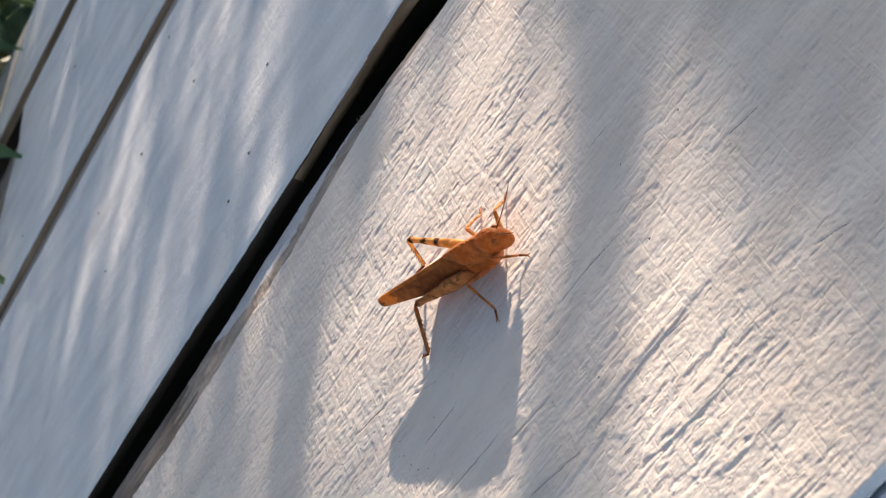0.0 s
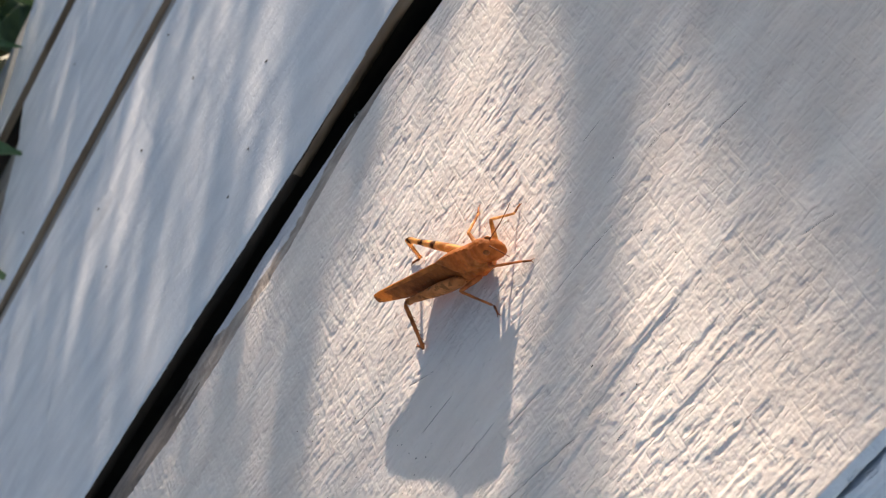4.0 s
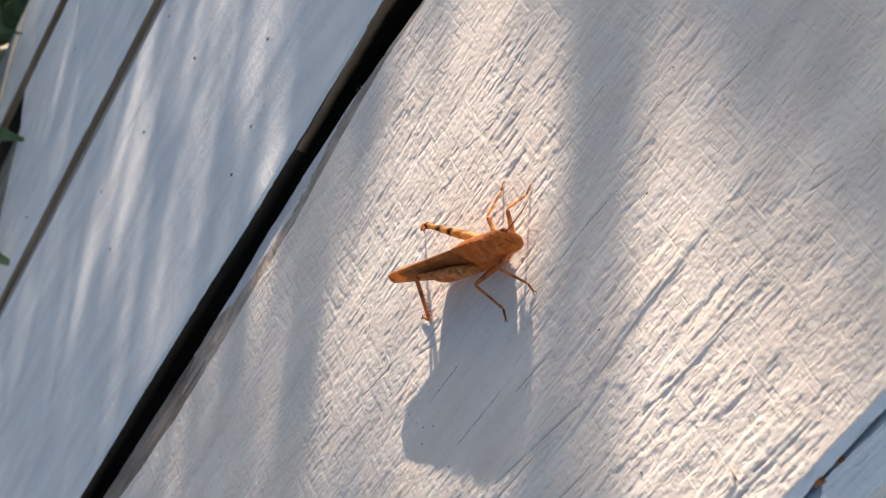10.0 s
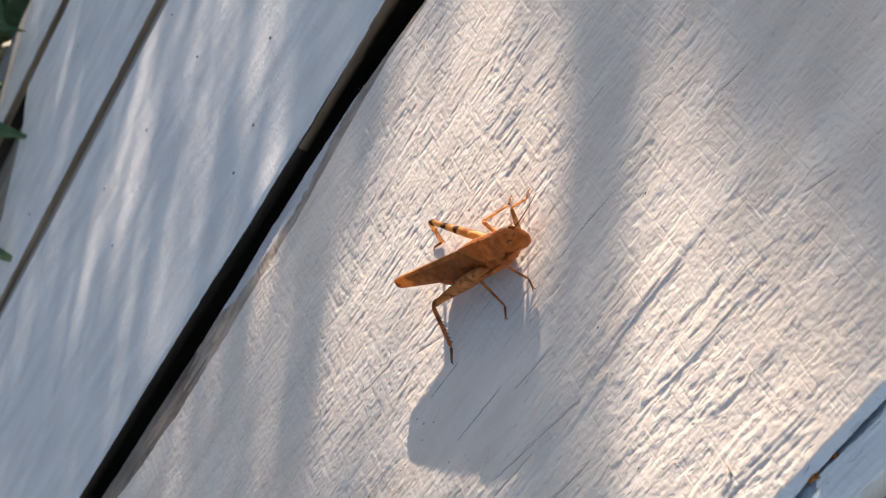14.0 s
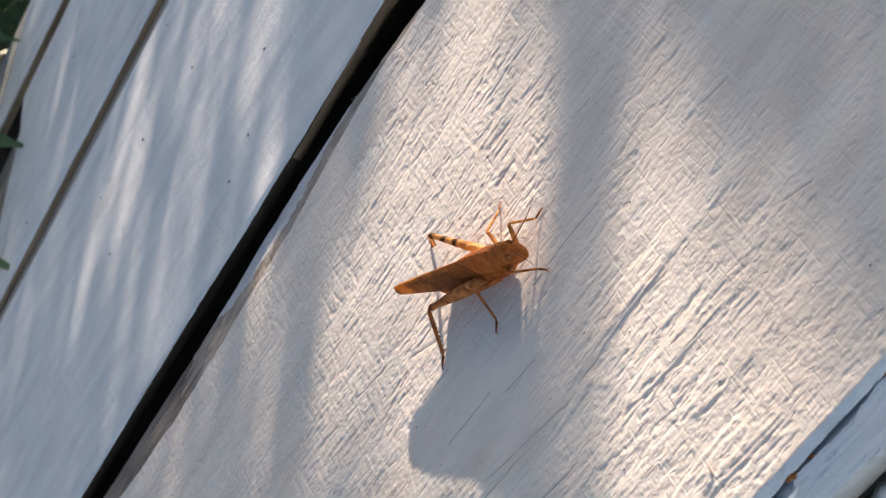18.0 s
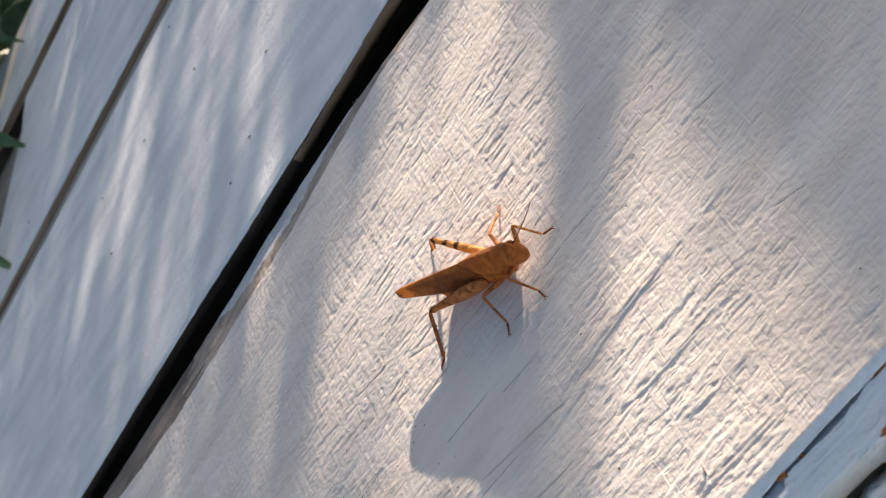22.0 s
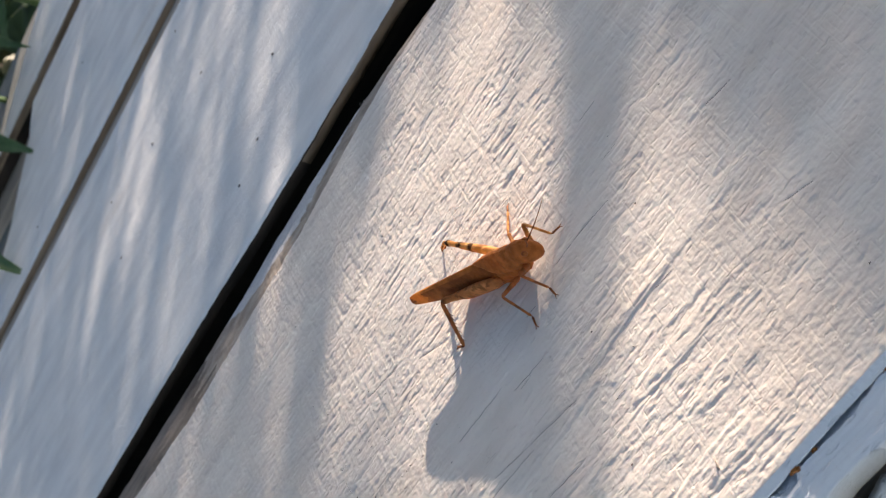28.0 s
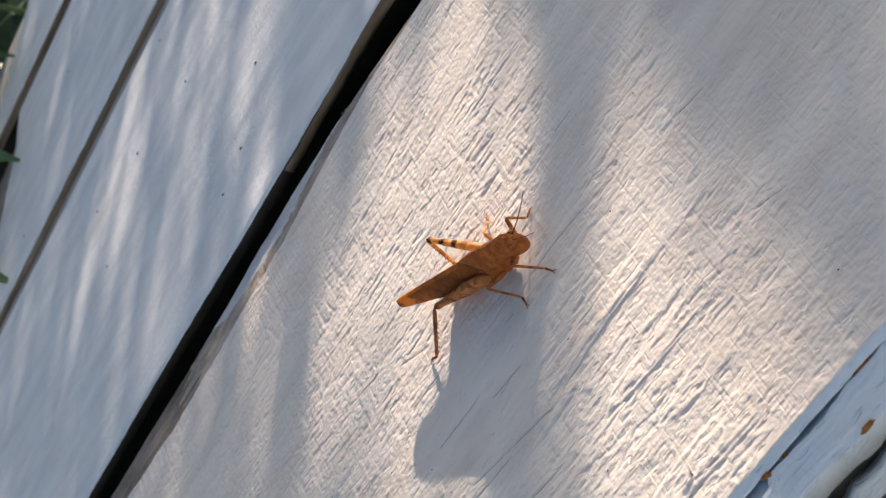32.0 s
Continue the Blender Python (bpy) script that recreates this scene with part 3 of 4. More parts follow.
# ---- unseen wall added behind the camera to bounce bluish fill light ----
BOUNCE_BLUE = noisy("blue_bounce_boards", (0.27, 0.37, 0.50), (0.34, 0.45, 0.60), 3, 0.7, (1, 0.3, 1), bump=0.0004, bump_scale=40)
bounce = thing("bounce_wall", pose(3.4, -0.8, 0), "unseen pale blue bounce wall of lapped boards", "wall", kind="structure")
first_board = None
for k in range(16):
    if first_board is None:
        bm = bmesh.new()
        rim = [(0.02, 0.0), (-0.012, 0.0), (-0.012, 0.012), (0.0, 0.16), (0.02, 0.16)]
        ends = [[bm.verts.new((x, y, z)) for x, z in rim] for y in (-2.2, 2.2)]
        bm.faces.new(ends[0])
        bm.faces.new(ends[1][::-1])
        for a in range(5):
            b = (a + 1) % 5
            bm.faces.new((ends[0][b], ends[0][a], ends[1][a], ends[1][b]))
        bmesh.ops.recalc_face_normals(bm, faces=bm.faces[:])
        first_board = part("clapboard", bm, BOUNCE_BLUE, bounce)
    else:
        ob = new("clapboard", first_board.data)
        ob.parent, ob.location.z = bounce, 0.15 * k
part("sheathing", box(0.03, 0.15, -2.2, 2.2, 0.0, 2.45), BOUNCE_BLUE, bounce)

# ---- unseen leaf screen added as a gobo: its gaps place the sun patches ----
LEAF = noisy("green_leaf", (0.05, 0.11, 0.04), (0.12, 0.20, 0.09), 60, 0.5, bump=0.0003)
def ease(lo, hi, x):
    k = min(1, max(0, (x - lo) / (hi - lo)))
    return k * k * (3 - 2 * k)


SUN_SLITS = [  # narrow openings left for the sun streaks: two ends (across and along the sun's way, mm), half width, share open
    (-147, -126, -158, -66, 4.6, 1.0), (-161, -60, -166, -22, 4.0, 0.9), (-137, -86, -146, -52, 8.0, 0.55), (-94, -128, -111, -102, 7.0, 0.9),
    (-61, -114, -66, -86, 8.0, 0.75), (-44, -96, -50, -70, 8.0, 0.38), (-68, -84, -90, -60, 6.0, 0.4), (-86, -66, -108, -36, 7.0, 0.30), (-66, -28, -78, 12, 12.0, 0.22), (-50, -8, -46, 40, 8.0, 0.26),
]


def openness(p, a):
    """How open the leaf screen is to the sun, a map of the wanted sun patches over the bench: p across the sun's way, a
    along it, in mm.
    """
    left = np.interp(a, [-80, -68, -57, -40, -12, 30], [22, 15, 8, -5, -22, -24])
    right = np.interp(a, [-80, -57, -37, -8, 8, 40], [29, 36, 43, 43, 41, 42])
    v = 0.10 - 0.01 * (1 - ease(-90, -40, p)) - 0.05 * ease(60, 80, p) + 0.06 * ease(44, 48, p) * (1 - ease(62, 68, p)) * ease(-50, -20, a) + 0.14 * ease(40, 48, p) * (1 - ease(62, 68, p)) * ease(-14, 14, a)
    v = max(v, ease(left - 6, left + 4, p) * (1 - ease(right - 7, right + 7, p)) * (1 - 0.70 * ease(-4, 24, a) * (1 - ease(3, 15, p))) * (1 - 0.4 * ease(14, 42, a)))
    top = np.interp(p, [56, 61, 73, 84, 93, 101, 106, 125], [-30, -26, -15, -3, 9, 19, 30, 60])
    v = max(v, ease(top - 3, top + 6, a) * ease(50, 66, p))
    v = max(v, 0.12 * ease(-100, -80, p) * (1 - ease(-40, -30, p)) * (1 - ease(-70, -50, a)))
    for p0, a0, p1, a1, w, share in SUN_SLITS:
        k = min(1, max(0, (a - a0) / (a1 - a0)))
        off = math.hypot(p - p0 - k * (p1 - p0), 0.3 * (a - a0 - k * (a1 - a0)))
        v = max(v, share * (1 - ease(w - 1.5, w + 1.5, off)))
    return v


GOBO_FAR = 1.05  # distance towards the sun


def leaf_screen(far):
    rng = random.Random(3)
    eu = Vector((-SUN_H.y, SUN_H.x, 0)) * 1
    ev = TO_SUN.cross(eu).normalized()
    if ev.z < 0:
        ev = -ev
    vs, fs = [], []
    half = 0.0042
    for i in range(17000):
        u, v = rng.uniform(-0.36, 0.22), rng.uniform(-0.085, 0.06)
        d = far + rng.uniform(-0.10, 0.10)
        c = TO_SUN * d + eu * u + ev * v
        b = (c - TO_SUN * (c.z / TO_SUN.z)) * 1000
        p, a = b.x * -SUN_H.y + b.y * SUN_H.x, b.x * SUN_H.x + b.y * SUN_H.y
        if rng.random() > -math.log(max(0.012, openness(p, a))) / 4.42:
            continue
        a = Vector((rng.gauss(0, 1), rng.gauss(0, 1), rng.gauss(0, 1))).normalized()
        n = (TO_SUN + 0.6 * a).normalized()
        s = n.orthogonal().normalized()
        s = Matrix.Rotation(rng.uniform(0, 6.28), 3, n) @ s
        t = n.cross(s)
        o = len(vs)
        for p, q, h in ((-1.3, 0, 0), (0, 0.6, 0.15), (1.5, 0, 0), (0, -0.6, 0.15), (0, 0, 0)):
            vs.append(c + half * (p * s + q * t + h * n))
        fs += [(o, o + 4, o + 1), (o + 1, o + 4, o + 2), (o + 2, o + 4, o + 3), (o + 3, o + 4, o)]
    # the rest of the added shrub, below and above the leaves that shade the planks
    for i in range(5200):
        u, d = rng.gauss(-0.07, 0.21), far + rng.gauss(0, 0.11)
        v = rng.uniform(-0.60, -0.088) if i % 4 else rng.uniform(0.064, 0.16 + 0.06 * math.cos(u * 9))
        c = TO_SUN * d + eu * u + ev * v
        if c.z < 0.05 - TOP or abs(u + 0.07) > 0.46:
            continue
        n = Vector((rng.gauss(0, 1), rng.gauss(0, 1), rng.gauss(0.8, 1))).normalized()
        s = Matrix.Rotation(rng.uniform(0, 6.28), 3, n) @ n.orthogonal().normalized()
        t = n.cross(s)
        o, half = len(vs), rng.uniform(0.009, 0.016)
        for p, q, h in ((-1.3, 0, 0), (0, 0.6, 0.15), (1.5, 0, 0), (0, -0.6, 0.15), (0, 0, 0)):
            vs.append(c + half * (p * s + q * t + h * n))
        fs += [(o, o + 4, o + 1), (o + 1, o + 4, o + 2), (o + 2, o + 4, o + 3), (o + 3, o + 4, o)]
    me = bpy.data.meshes.new("leaf_screen")
    me.from_pydata(vs, [], fs)
    return me


shrub = thing("leaf_gobo", pose(0, 0, 0), "unseen screen of green leaves added to dapple the bench", "shrub")
fo = part("leaf_screen", leaf_screen(GOBO_FAR), LEAF, shrub)
fo.location.z = TOP

# ---- weeds that lean over the far planks ----
DRY = noisy("dry_stem", (0.12, 0.06, 0.03), (0.30, 0.16, 0.07), 200, 0.8, bump=0.0002)


def leaf_mesh(length, width, curl, seed):
    """A pointed leaf along +x with a folded midrib, wavy margins and a drooping tip."""
    u, v = np.meshgrid(np.linspace(-1, 1, 9), np.linspace(0, 1, 22))
    w = width * np.sin(np.pi * np.clip(v, 0.02, 1) ** 0.75) ** 0.9 * (1 - 0.35 * v) + 0.0002
    x = length * v
    y = u * w
    z = np.abs(u) * w * 0.35 - curl * v ** 2 + 0.0006 * np.sin(v * 30 + seed) * np.abs(u)
    top = np.stack([x, y, z], -1)
    pts = np.concatenate([top, (top - (0, 0, 0.0003))[:, ::-1]], 1)
    me = grid_mesh("leaf", pts, closed=True)
    me.flip_normals()
    return me


def tube(points, radii, sides=8):
    """A tapered tube through points."""
    pts = np.zeros((len(points), sides, 3))
    for k, p in enumerate(points):
        d = (Vector(points[min(k + 1, len(points) - 1)]) - Vector(points[max(k - 1, 0)])).normalized()
        a = d.orthogonal().normalized() if abs(d.z) > 0.9 else d.cross(Vector((0, 0, 1))).normalized()
        b = d.cross(a)
        for j in range(sides):
            t = 2 * math.pi * j / sides
            pts[k, j] = Vector(p) + float(radii[k]) * (math.cos(t) * a + math.sin(t) * b)
    me = grid_mesh("tube", pts, closed=True)
    return me


def weed(base, tip, leaves, material):
    ob = thing("weed", pose(*base), "green leafy weed leaning over the far planks", "plant", "weeds behind the bench")
    b, t = Vector(base), Vector(tip)
    mid_p = Vector((b.x * 0.7 + t.x * 0.3, b.y * 0.6 + t.y * 0.4, t.z + 0.05))
    pts = [((1 - k) ** 2 * b + 2 * k * (1 - k) * mid_p + k * k * t) - b for k in [j / 13 for j in range(14)]]
    part("stem", tube(pts, list(np.linspace(0.0028, 0.0010, 14))), material, ob)
    for foot, point, width, seed in leaves:
        f, p = Vector(foot) * 0.001 + Vector((0, 0, TOP)), Vector(point) * 0.001 + Vector((0, 0, TOP))
        d = p - f
        lf = part("leaf", leaf_mesh(d.length, width, d.length * 0.08, seed), LEAF, ob)
        x = d.normalized()
        y = Vector((0, 0, 1)).cross(x).normalized()
        lf.matrix_local = Matrix.Translation(f - b) @ Matrix((x, y, x.cross(y))).transposed().to_4x4() @ pose(0, 0, 0, 20 * math.sin(seed * 3))
    return ob


# stems of the added shrub, from the ground up into its leaves
crown = TO_SUN * GOBO_FAR + Vector((0, 0, TOP))
rng = random.Random(11)
for k in range(9):
    f = crown + Vector((-SUN_H.y, SUN_H.x, 0)) * (-0.34 + 0.068 * k)
    g = Vector((f.x - 0.05 + rng.uniform(-0.05, 0.05), f.y + rng.uniform(-0.05, 0.05), -0.01))
    e = Vector((f.x, f.y, crown.z - 0.07))
    pts = [g.lerp(e, j / 9) + Vector((math.sin(j * 1.1 + k) * 0.008, math.cos(j * 0.9 + k) * 0.008, 0)) for j in range(10)]
    part("stem", tube(pts, [0.006 - 0.0004 * j for j in range(10)]), DRY, shrub)

weed((-0.50, -0.22, 0), (-0.315, -0.170, TOP + 0.035), [((-315, -168, 22), (-265, -137, 6), 0.0050, 1), ((-322, -165, 34), (-297, -205, 20), 0.007, 2), ((-330, -172, 40), (-330, -128, 30), 0.005, 3)], LEAF)
weed((-0.49, -0.26, 0), (-0.262, -0.190, TOP + 0.030), [((-262, -186, 22), (-207, -153, 5), 0.005, 4), ((-270, -190, 28), (-232, -182, 12), 0.009, 5), ((-272, -190, 34), (-262, -160, 24), 0.006, 6)], LEAF)
weed((-0.52, -0.17, 0), (-0.390, -0.150, TOP + 0.045), [((-400, -165, 36), (-331, -128, 12), 0.005, 7), ((-400, -160, 44), (-372, -120, 26), 0.008, 8), ((-395, -150, 46), (-340, -170, 30), 0.009, 9)], LEAF)
weed((-0.50, -0.12, 0), (-0.375, -0.118, TOP + 0.018), [((-380, -125, 18), (-352, -140, 12), 0.004, 10)], DRY)

# unseen weeds added beyond the left of the view to shade the outer planks
rng = random.Random(8)
for stem in range(3):
    shade_spray = []
    for k in range(9):
        z = rng.uniform(16, 40)
        y = -218 + 2.62 * (z - 2.5) - rng.uniform(0, 30)
        x = -400 + 50 * stem + rng.uniform(-10, 45)
        turn = rng.uniform(0, 6.28)
        shade_spray.append(((x, y - 16, z + 4), (x + 26 * math.cos(turn), y - 8 + 20 * math.sin(turn), z), rng.uniform(0.007, 0.011), 20 + k))
    weed((-0.52 + 0.02 * stem, -0.34, 0), (-0.38 + 0.05 * stem, -0.225, TOP + 0.040), shade_spray, LEAF)

# low ground cover that fills the bed beyond the outer planks
GREENS = noisy("ground_cover_leaf", (0.03, 0.06, 0.03), (0.08, 0.13, 0.06), 60, 0.55, bump=0.0003)


def ground_cover():
    rng = random.Random(17)
    vs, fs = [], []
    for k in range(5200):
        c = Vector((rng.uniform(-1.5, -0.44), rng.uniform(-1.3, -0.06), rng.uniform(0.05, TOP - 0.02) ** 0.8 * 0.9))
        rim = 0.10 * math.sin(c.y * 9 + 1) + 0.08 * math.sin(c.y * 23) + 0.12 * math.sin(c.x * 7)
        if c.x < -1.25 + rim or c.y < -1.05 + rim or c.y > -0.16 + 0.6 * rim * (c.x < -0.5):
            continue
        if rng.random() < 0.06 and c.x > -0.75:
            c.z = TOP + rng.uniform(-0.02, 0.02)
        n = Vector((rng.gauss(0.2, 0.6), rng.gauss(0, 0.6), 1)).normalized()
        t = Matrix.Rotation(rng.uniform(0, 6.28), 3, n) @ n.orthogonal().normalized()
        u, o, ln = n.cross(t), len(vs), rng.uniform(0.018, 0.040)
        for p, q, h in ((-1, 0, 0), (-0.3, 0.42, 0.1), (0.35, 0.36, 0.06), (1.1, 0, -0.25), (0.35, -0.36, 0.06), (-0.3, -0.42, 0.1), (0, 0, -0.03)):
            vs.append(c + ln * (p * t + q * u + h * n))
        fs += [(o + 6, o + a, o + (a + 1) % 6) for a in range(6)]
    me = bpy.data.meshes.new("ground_cover")
    me.from_pydata(vs, [], fs)
    return me


tagged(part("ground_cover", ground_cover(), GREENS), "dense dark green leafy ground cover beside the bench", "plants", kind="stuff")

# a splinter that stands out of the paint
splinter = tube([(0.0757, 0.0422, 0.00005), (0.0753, 0.0423, 0.0002), (0.0746, 0.0425, 0.0003), (0.0738, 0.0427, 0.0004)], [0.00014, 0.00017, 0.00010, 0.00003], 6)
part("splinter", splinter, DIRTY, bench, "small grey splinter standing out of the paint")

# pale threads of web caught in the gap
WEB = noisy("web_thread", (0.55, 0.52, 0.48), (0.75, 0.72, 0.68), 900, 0.8)
for x, y, z, lean in ((-62.5, 14.5, -2.0, 0.5), (-62.0, -88, -2.0, 0.2)):
    pts = [((x + lean * k * 0.2 + 0.5 * math.sin(k * 1.3)) * 0.001, (y + k * 0.30 + 0.4 * math.cos(k * 2.1)) * 0.001, TOP + (z - 0.15 * k + 0.3 * math.sin(k * 1.9)) * 0.001) for k in range(12)]
    tagged(part("web_thread", tube(pts, [0.00006] * 12, 5), WEB), "pale curled thread of web caught in a gap", "cobweb", "web threads")

# ---- grasshopper ----
MM = 0.001


def skin(name, dark, light, scale, glow=0.0, glow_colour=(0.7, 0.3, 0.08), bands=(), band_colour=(0.07, 0.03, 0.012), rough=0.5, length=1.0, stains=None):
    """Insect skin: mottled, with fine grain; bands across local x in mm; glow: the share of light that passes through thin parts."""
    m = noisy(name, dark, light, scale, rough, bump=0.00016, bump_scale=2600, contrast=(0.38, 0.62), second=stains, spec=0.12)
    nt = m.node_tree
    n, l = nt.nodes, nt.links
    p = n["Principled BSDF"]
    src = p.inputs["Base Color"].links[0].from_socket
    if bands:
        co = n.new("ShaderNodeTexCoord")
        sep = n.new("ShaderNodeSeparateXYZ")
        l.new(co.outputs["Object"], sep.inputs[0])
        wob = n.new("ShaderNodeTexNoise")
        wob.inputs["Scale"].default_value = 900
        l.new(co.outputs["Object"], wob.inputs[0])
        add = n.new("ShaderNodeMath")
        add.operation = "MULTIPLY_ADD"
        add.inputs[1].default_value = 0.0016
        l.new(wob.outputs[0], add.inputs[0])
        l.new(sep.outputs[0], add.inputs[2])
        mr = n.new("ShaderNodeMapRange")
        mr.inputs[1].default_value, mr.inputs[2].default_value = 0.0008, 0.0008 + length * MM
        l.new(add.outputs[0], mr.inputs[0])
        ramp = n.new("ShaderNodeValToRGB")
        ramp.color_ramp.elements[0].position, ramp.color_ramp.elements[0].color = 0, (0, 0, 0, 1)
        ramp.color_ramp.elements[1].position, ramp.color_ramp.elements[1].color = 1, (bands[-1][1] >= 1 and 1 or 0,) * 3 + (1,)
        for a, b in bands:
            for pos, val in ((a - 0.015, 0), (a + 0.015, 1), (b - 0.015, 1), (b + 0.015, 0)):
                if 0 < pos < 1:
                    e = ramp.color_ramp.elements.new(pos)
                    e.color = (val, val, val, 1)
        l.new(mr.outputs[0], ramp.inputs[0])
        spot = n.new("ShaderNodeTexNoise")
        spot.inputs["Scale"].default_value = 420
        l.new(co.outputs["Object"], spot.inputs[0])
        cut = n.new("ShaderNodeMapRange")
        cut.inputs[1].default_value, cut.inputs[2].default_value = 0.39, 0.47
        l.new(spot.outputs[0], cut.inputs[0])
        both = n.new("ShaderNodeMath")
        both.operation = "MULTIPLY"
        l.new(ramp.outputs[0], both.inputs[0])
        l.new(cut.outputs[0], both.inputs[1])
        mix = n.new("ShaderNodeMix")
        mix.data_type = "RGBA"
        mix.inputs[7].default_value = (*band_colour, 1)
        l.new(both.outputs[0], mix.inputs[0])
        l.new(src, mix.inputs[6])
        l.new(mix.outputs[2], p.inputs["Base Color"])
    if glow:
        tr = n.new("ShaderNodeBsdfTranslucent")
        tr.inputs[0].default_value = (*glow_colour, 1)
        if bands:
            tint = n.new("ShaderNodeMix")
            tint.data_type = "RGBA"
            tint.inputs[6].default_value, tint.inputs[7].default_value = (*glow_colour, 1), (*band_colour, 1)
            l.new(both.outputs[0], tint.inputs[0])
            l.new(tint.outputs[2], tr.inputs[0])
        ms = n.new("ShaderNodeMixShader")
        ms.inputs[0].default_value = glow
        l.new(p.outputs[0], ms.inputs[1])
        l.new(tr.outputs[0], ms.inputs[2])
        l.new(ms.outputs[0], n["Material Output"].inputs[0])
    return m


BODY_SKIN = skin("grasshopper_body", (0.28, 0.094, 0.024), (0.53, 0.196, 0.054), 700, 0.26, (0.95, 0.42, 0.10), stains=((0.24, 0.085, 0.022), 260, 0.52, 0.68, 0.7))
WING_TIP = skin("grasshopper_wing_tip", (0.26, 0.085, 0.018), (0.42, 0.15, 0.03), 700, 0.32, (0.95, 0.42, 0.09), stains=((0.055, 0.017, 0.004), 300, 0.50, 0.66, 0.7))
WING_SKIN = skin("grasshopper_wing", (0.18, 0.052, 0.012), (0.315, 0.098, 0.023), 900, 0.10, (0.95, 0.42, 0.09), stains=((0.055, 0.017, 0.004), 300, 0.50, 0.66, 0.7))
WING_TOP = skin("grasshopper_wing_top", (0.24, 0.076, 0.016), (0.42, 0.145, 0.034), 600, 0.12, (0.95, 0.42, 0.09))
HIND_SKIN = skin("grasshopper_hind_wing", (0.22, 0.08, 0.02), (0.38, 0.145, 0.04), 500)
# lit and shaded copies of the leg skin: sun and shade in the colour
FEMUR_SUNLIT = skin("grasshopper_femur_sunlit", (0.62, 0.29, 0.085), (0.88, 0.52, 0.20), 420, 0.32, (1.0, 0.68, 0.30), bands=((0.47, 0.54), (0.68, 0.76), (0.90, 1.0)), length=14.3, stains=((0.20, 0.065, 0.018), 330, 0.54, 0.64, 0.8))
FEMUR_SHADED = skin("grasshopper_femur_shaded", (0.43, 0.15, 0.046), (0.68, 0.275, 0.095), 620, 0.18, (0.9, 0.45, 0.14), bands=((0.62, 0.66), (0.93, 1.0)), band_colour=(0.18, 0.062, 0.02), length=14.3, stains=((0.13, 0.042, 0.014), 900, 0.55, 0.62, 0.8))
LEG_SHADED = skin("grasshopper_leg_shaded", (0.38, 0.125, 0.042), (0.60, 0.225, 0.08), 600, 0.2, (1.0, 0.50, 0.15), stains=((0.12, 0.04, 0.016), 520, 0.50, 0.60, 0.8))
LEG_SUNLIT = skin("grasshopper_leg_sunlit", (0.56, 0.25, 0.08), (0.82, 0.47, 0.18), 600, 0.36, (1.0, 0.66, 0.28), stains=((0.16, 0.05, 0.02), 420, 0.50, 0.60, 0.8))
FOOT_SKIN = skin("grasshopper_foot", (0.14, 0.05, 0.02), (0.30, 0.11, 0.04), 900)
EYE_SKIN = skin("grasshopper_eye", (0.28, 0.095, 0.028), (0.42, 0.15, 0.042), 900, rough=0.45)


def loft(name, rings, sides=32, power=1.0, ripple=None, grain=0.0):
    """A closed body along x through rings of (x, middle z, half width, half height), in mm."""
    a = np.linspace(0, 2 * np.pi, sides, endpoint=False)
    xs = np.array([r[0] for r in rings], float)
    dense = np.linspace(xs[0], xs[-1], max(10, int(abs(xs[-1] - xs[0]) * (4 if not grain else 9))))
    order = np.argsort(xs)
    cols = [np.interp(dense, xs[order], np.array([r[k] for r in rings], float)[order]) for k in (1, 2, 3)]
    ker = np.array([1, 2, 3, 2, 1]) / 9.0
    for k in range(3):
        pad = np.r_[[cols[k][0]] * 2, cols[k], [cols[k][-1]] * 2]
        cols[k][1:-1] = np.convolve(pad, ker, "valid")[1:-1]
    pts = np.zeros((len(dense), sides, 3))
    c, s = np.cos(a), np.sin(a)
    pw = np.where(s > 0, power, 1.0)
    for k, x in enumerate(dense):
        f = 1.0 if ripple is None else ripple(x)
        if grain:
            f = f + grain * (vnoise(np.abs(a - np.pi) * 4 + 3, a * 0 + x * 2.2, 71) - 0.5) + grain * 0.6 * (vnoise(np.abs(a - np.pi) * 9 + 3, a * 0 + x * 5, 72) - 0.5)
        pts[k, :, 0] = x
        pts[k, :, 1] = cols[1][k] * f * np.sign(c) * np.abs(c) ** pw
        pts[k, :, 2] = cols[0][k] + cols[2][k] * f * np.sign(s) * np.abs(s) ** pw
    if dense[-1] < dense[0]:
        pts = pts[::-1]
    return grid_mesh(name, pts * MM, closed=True)


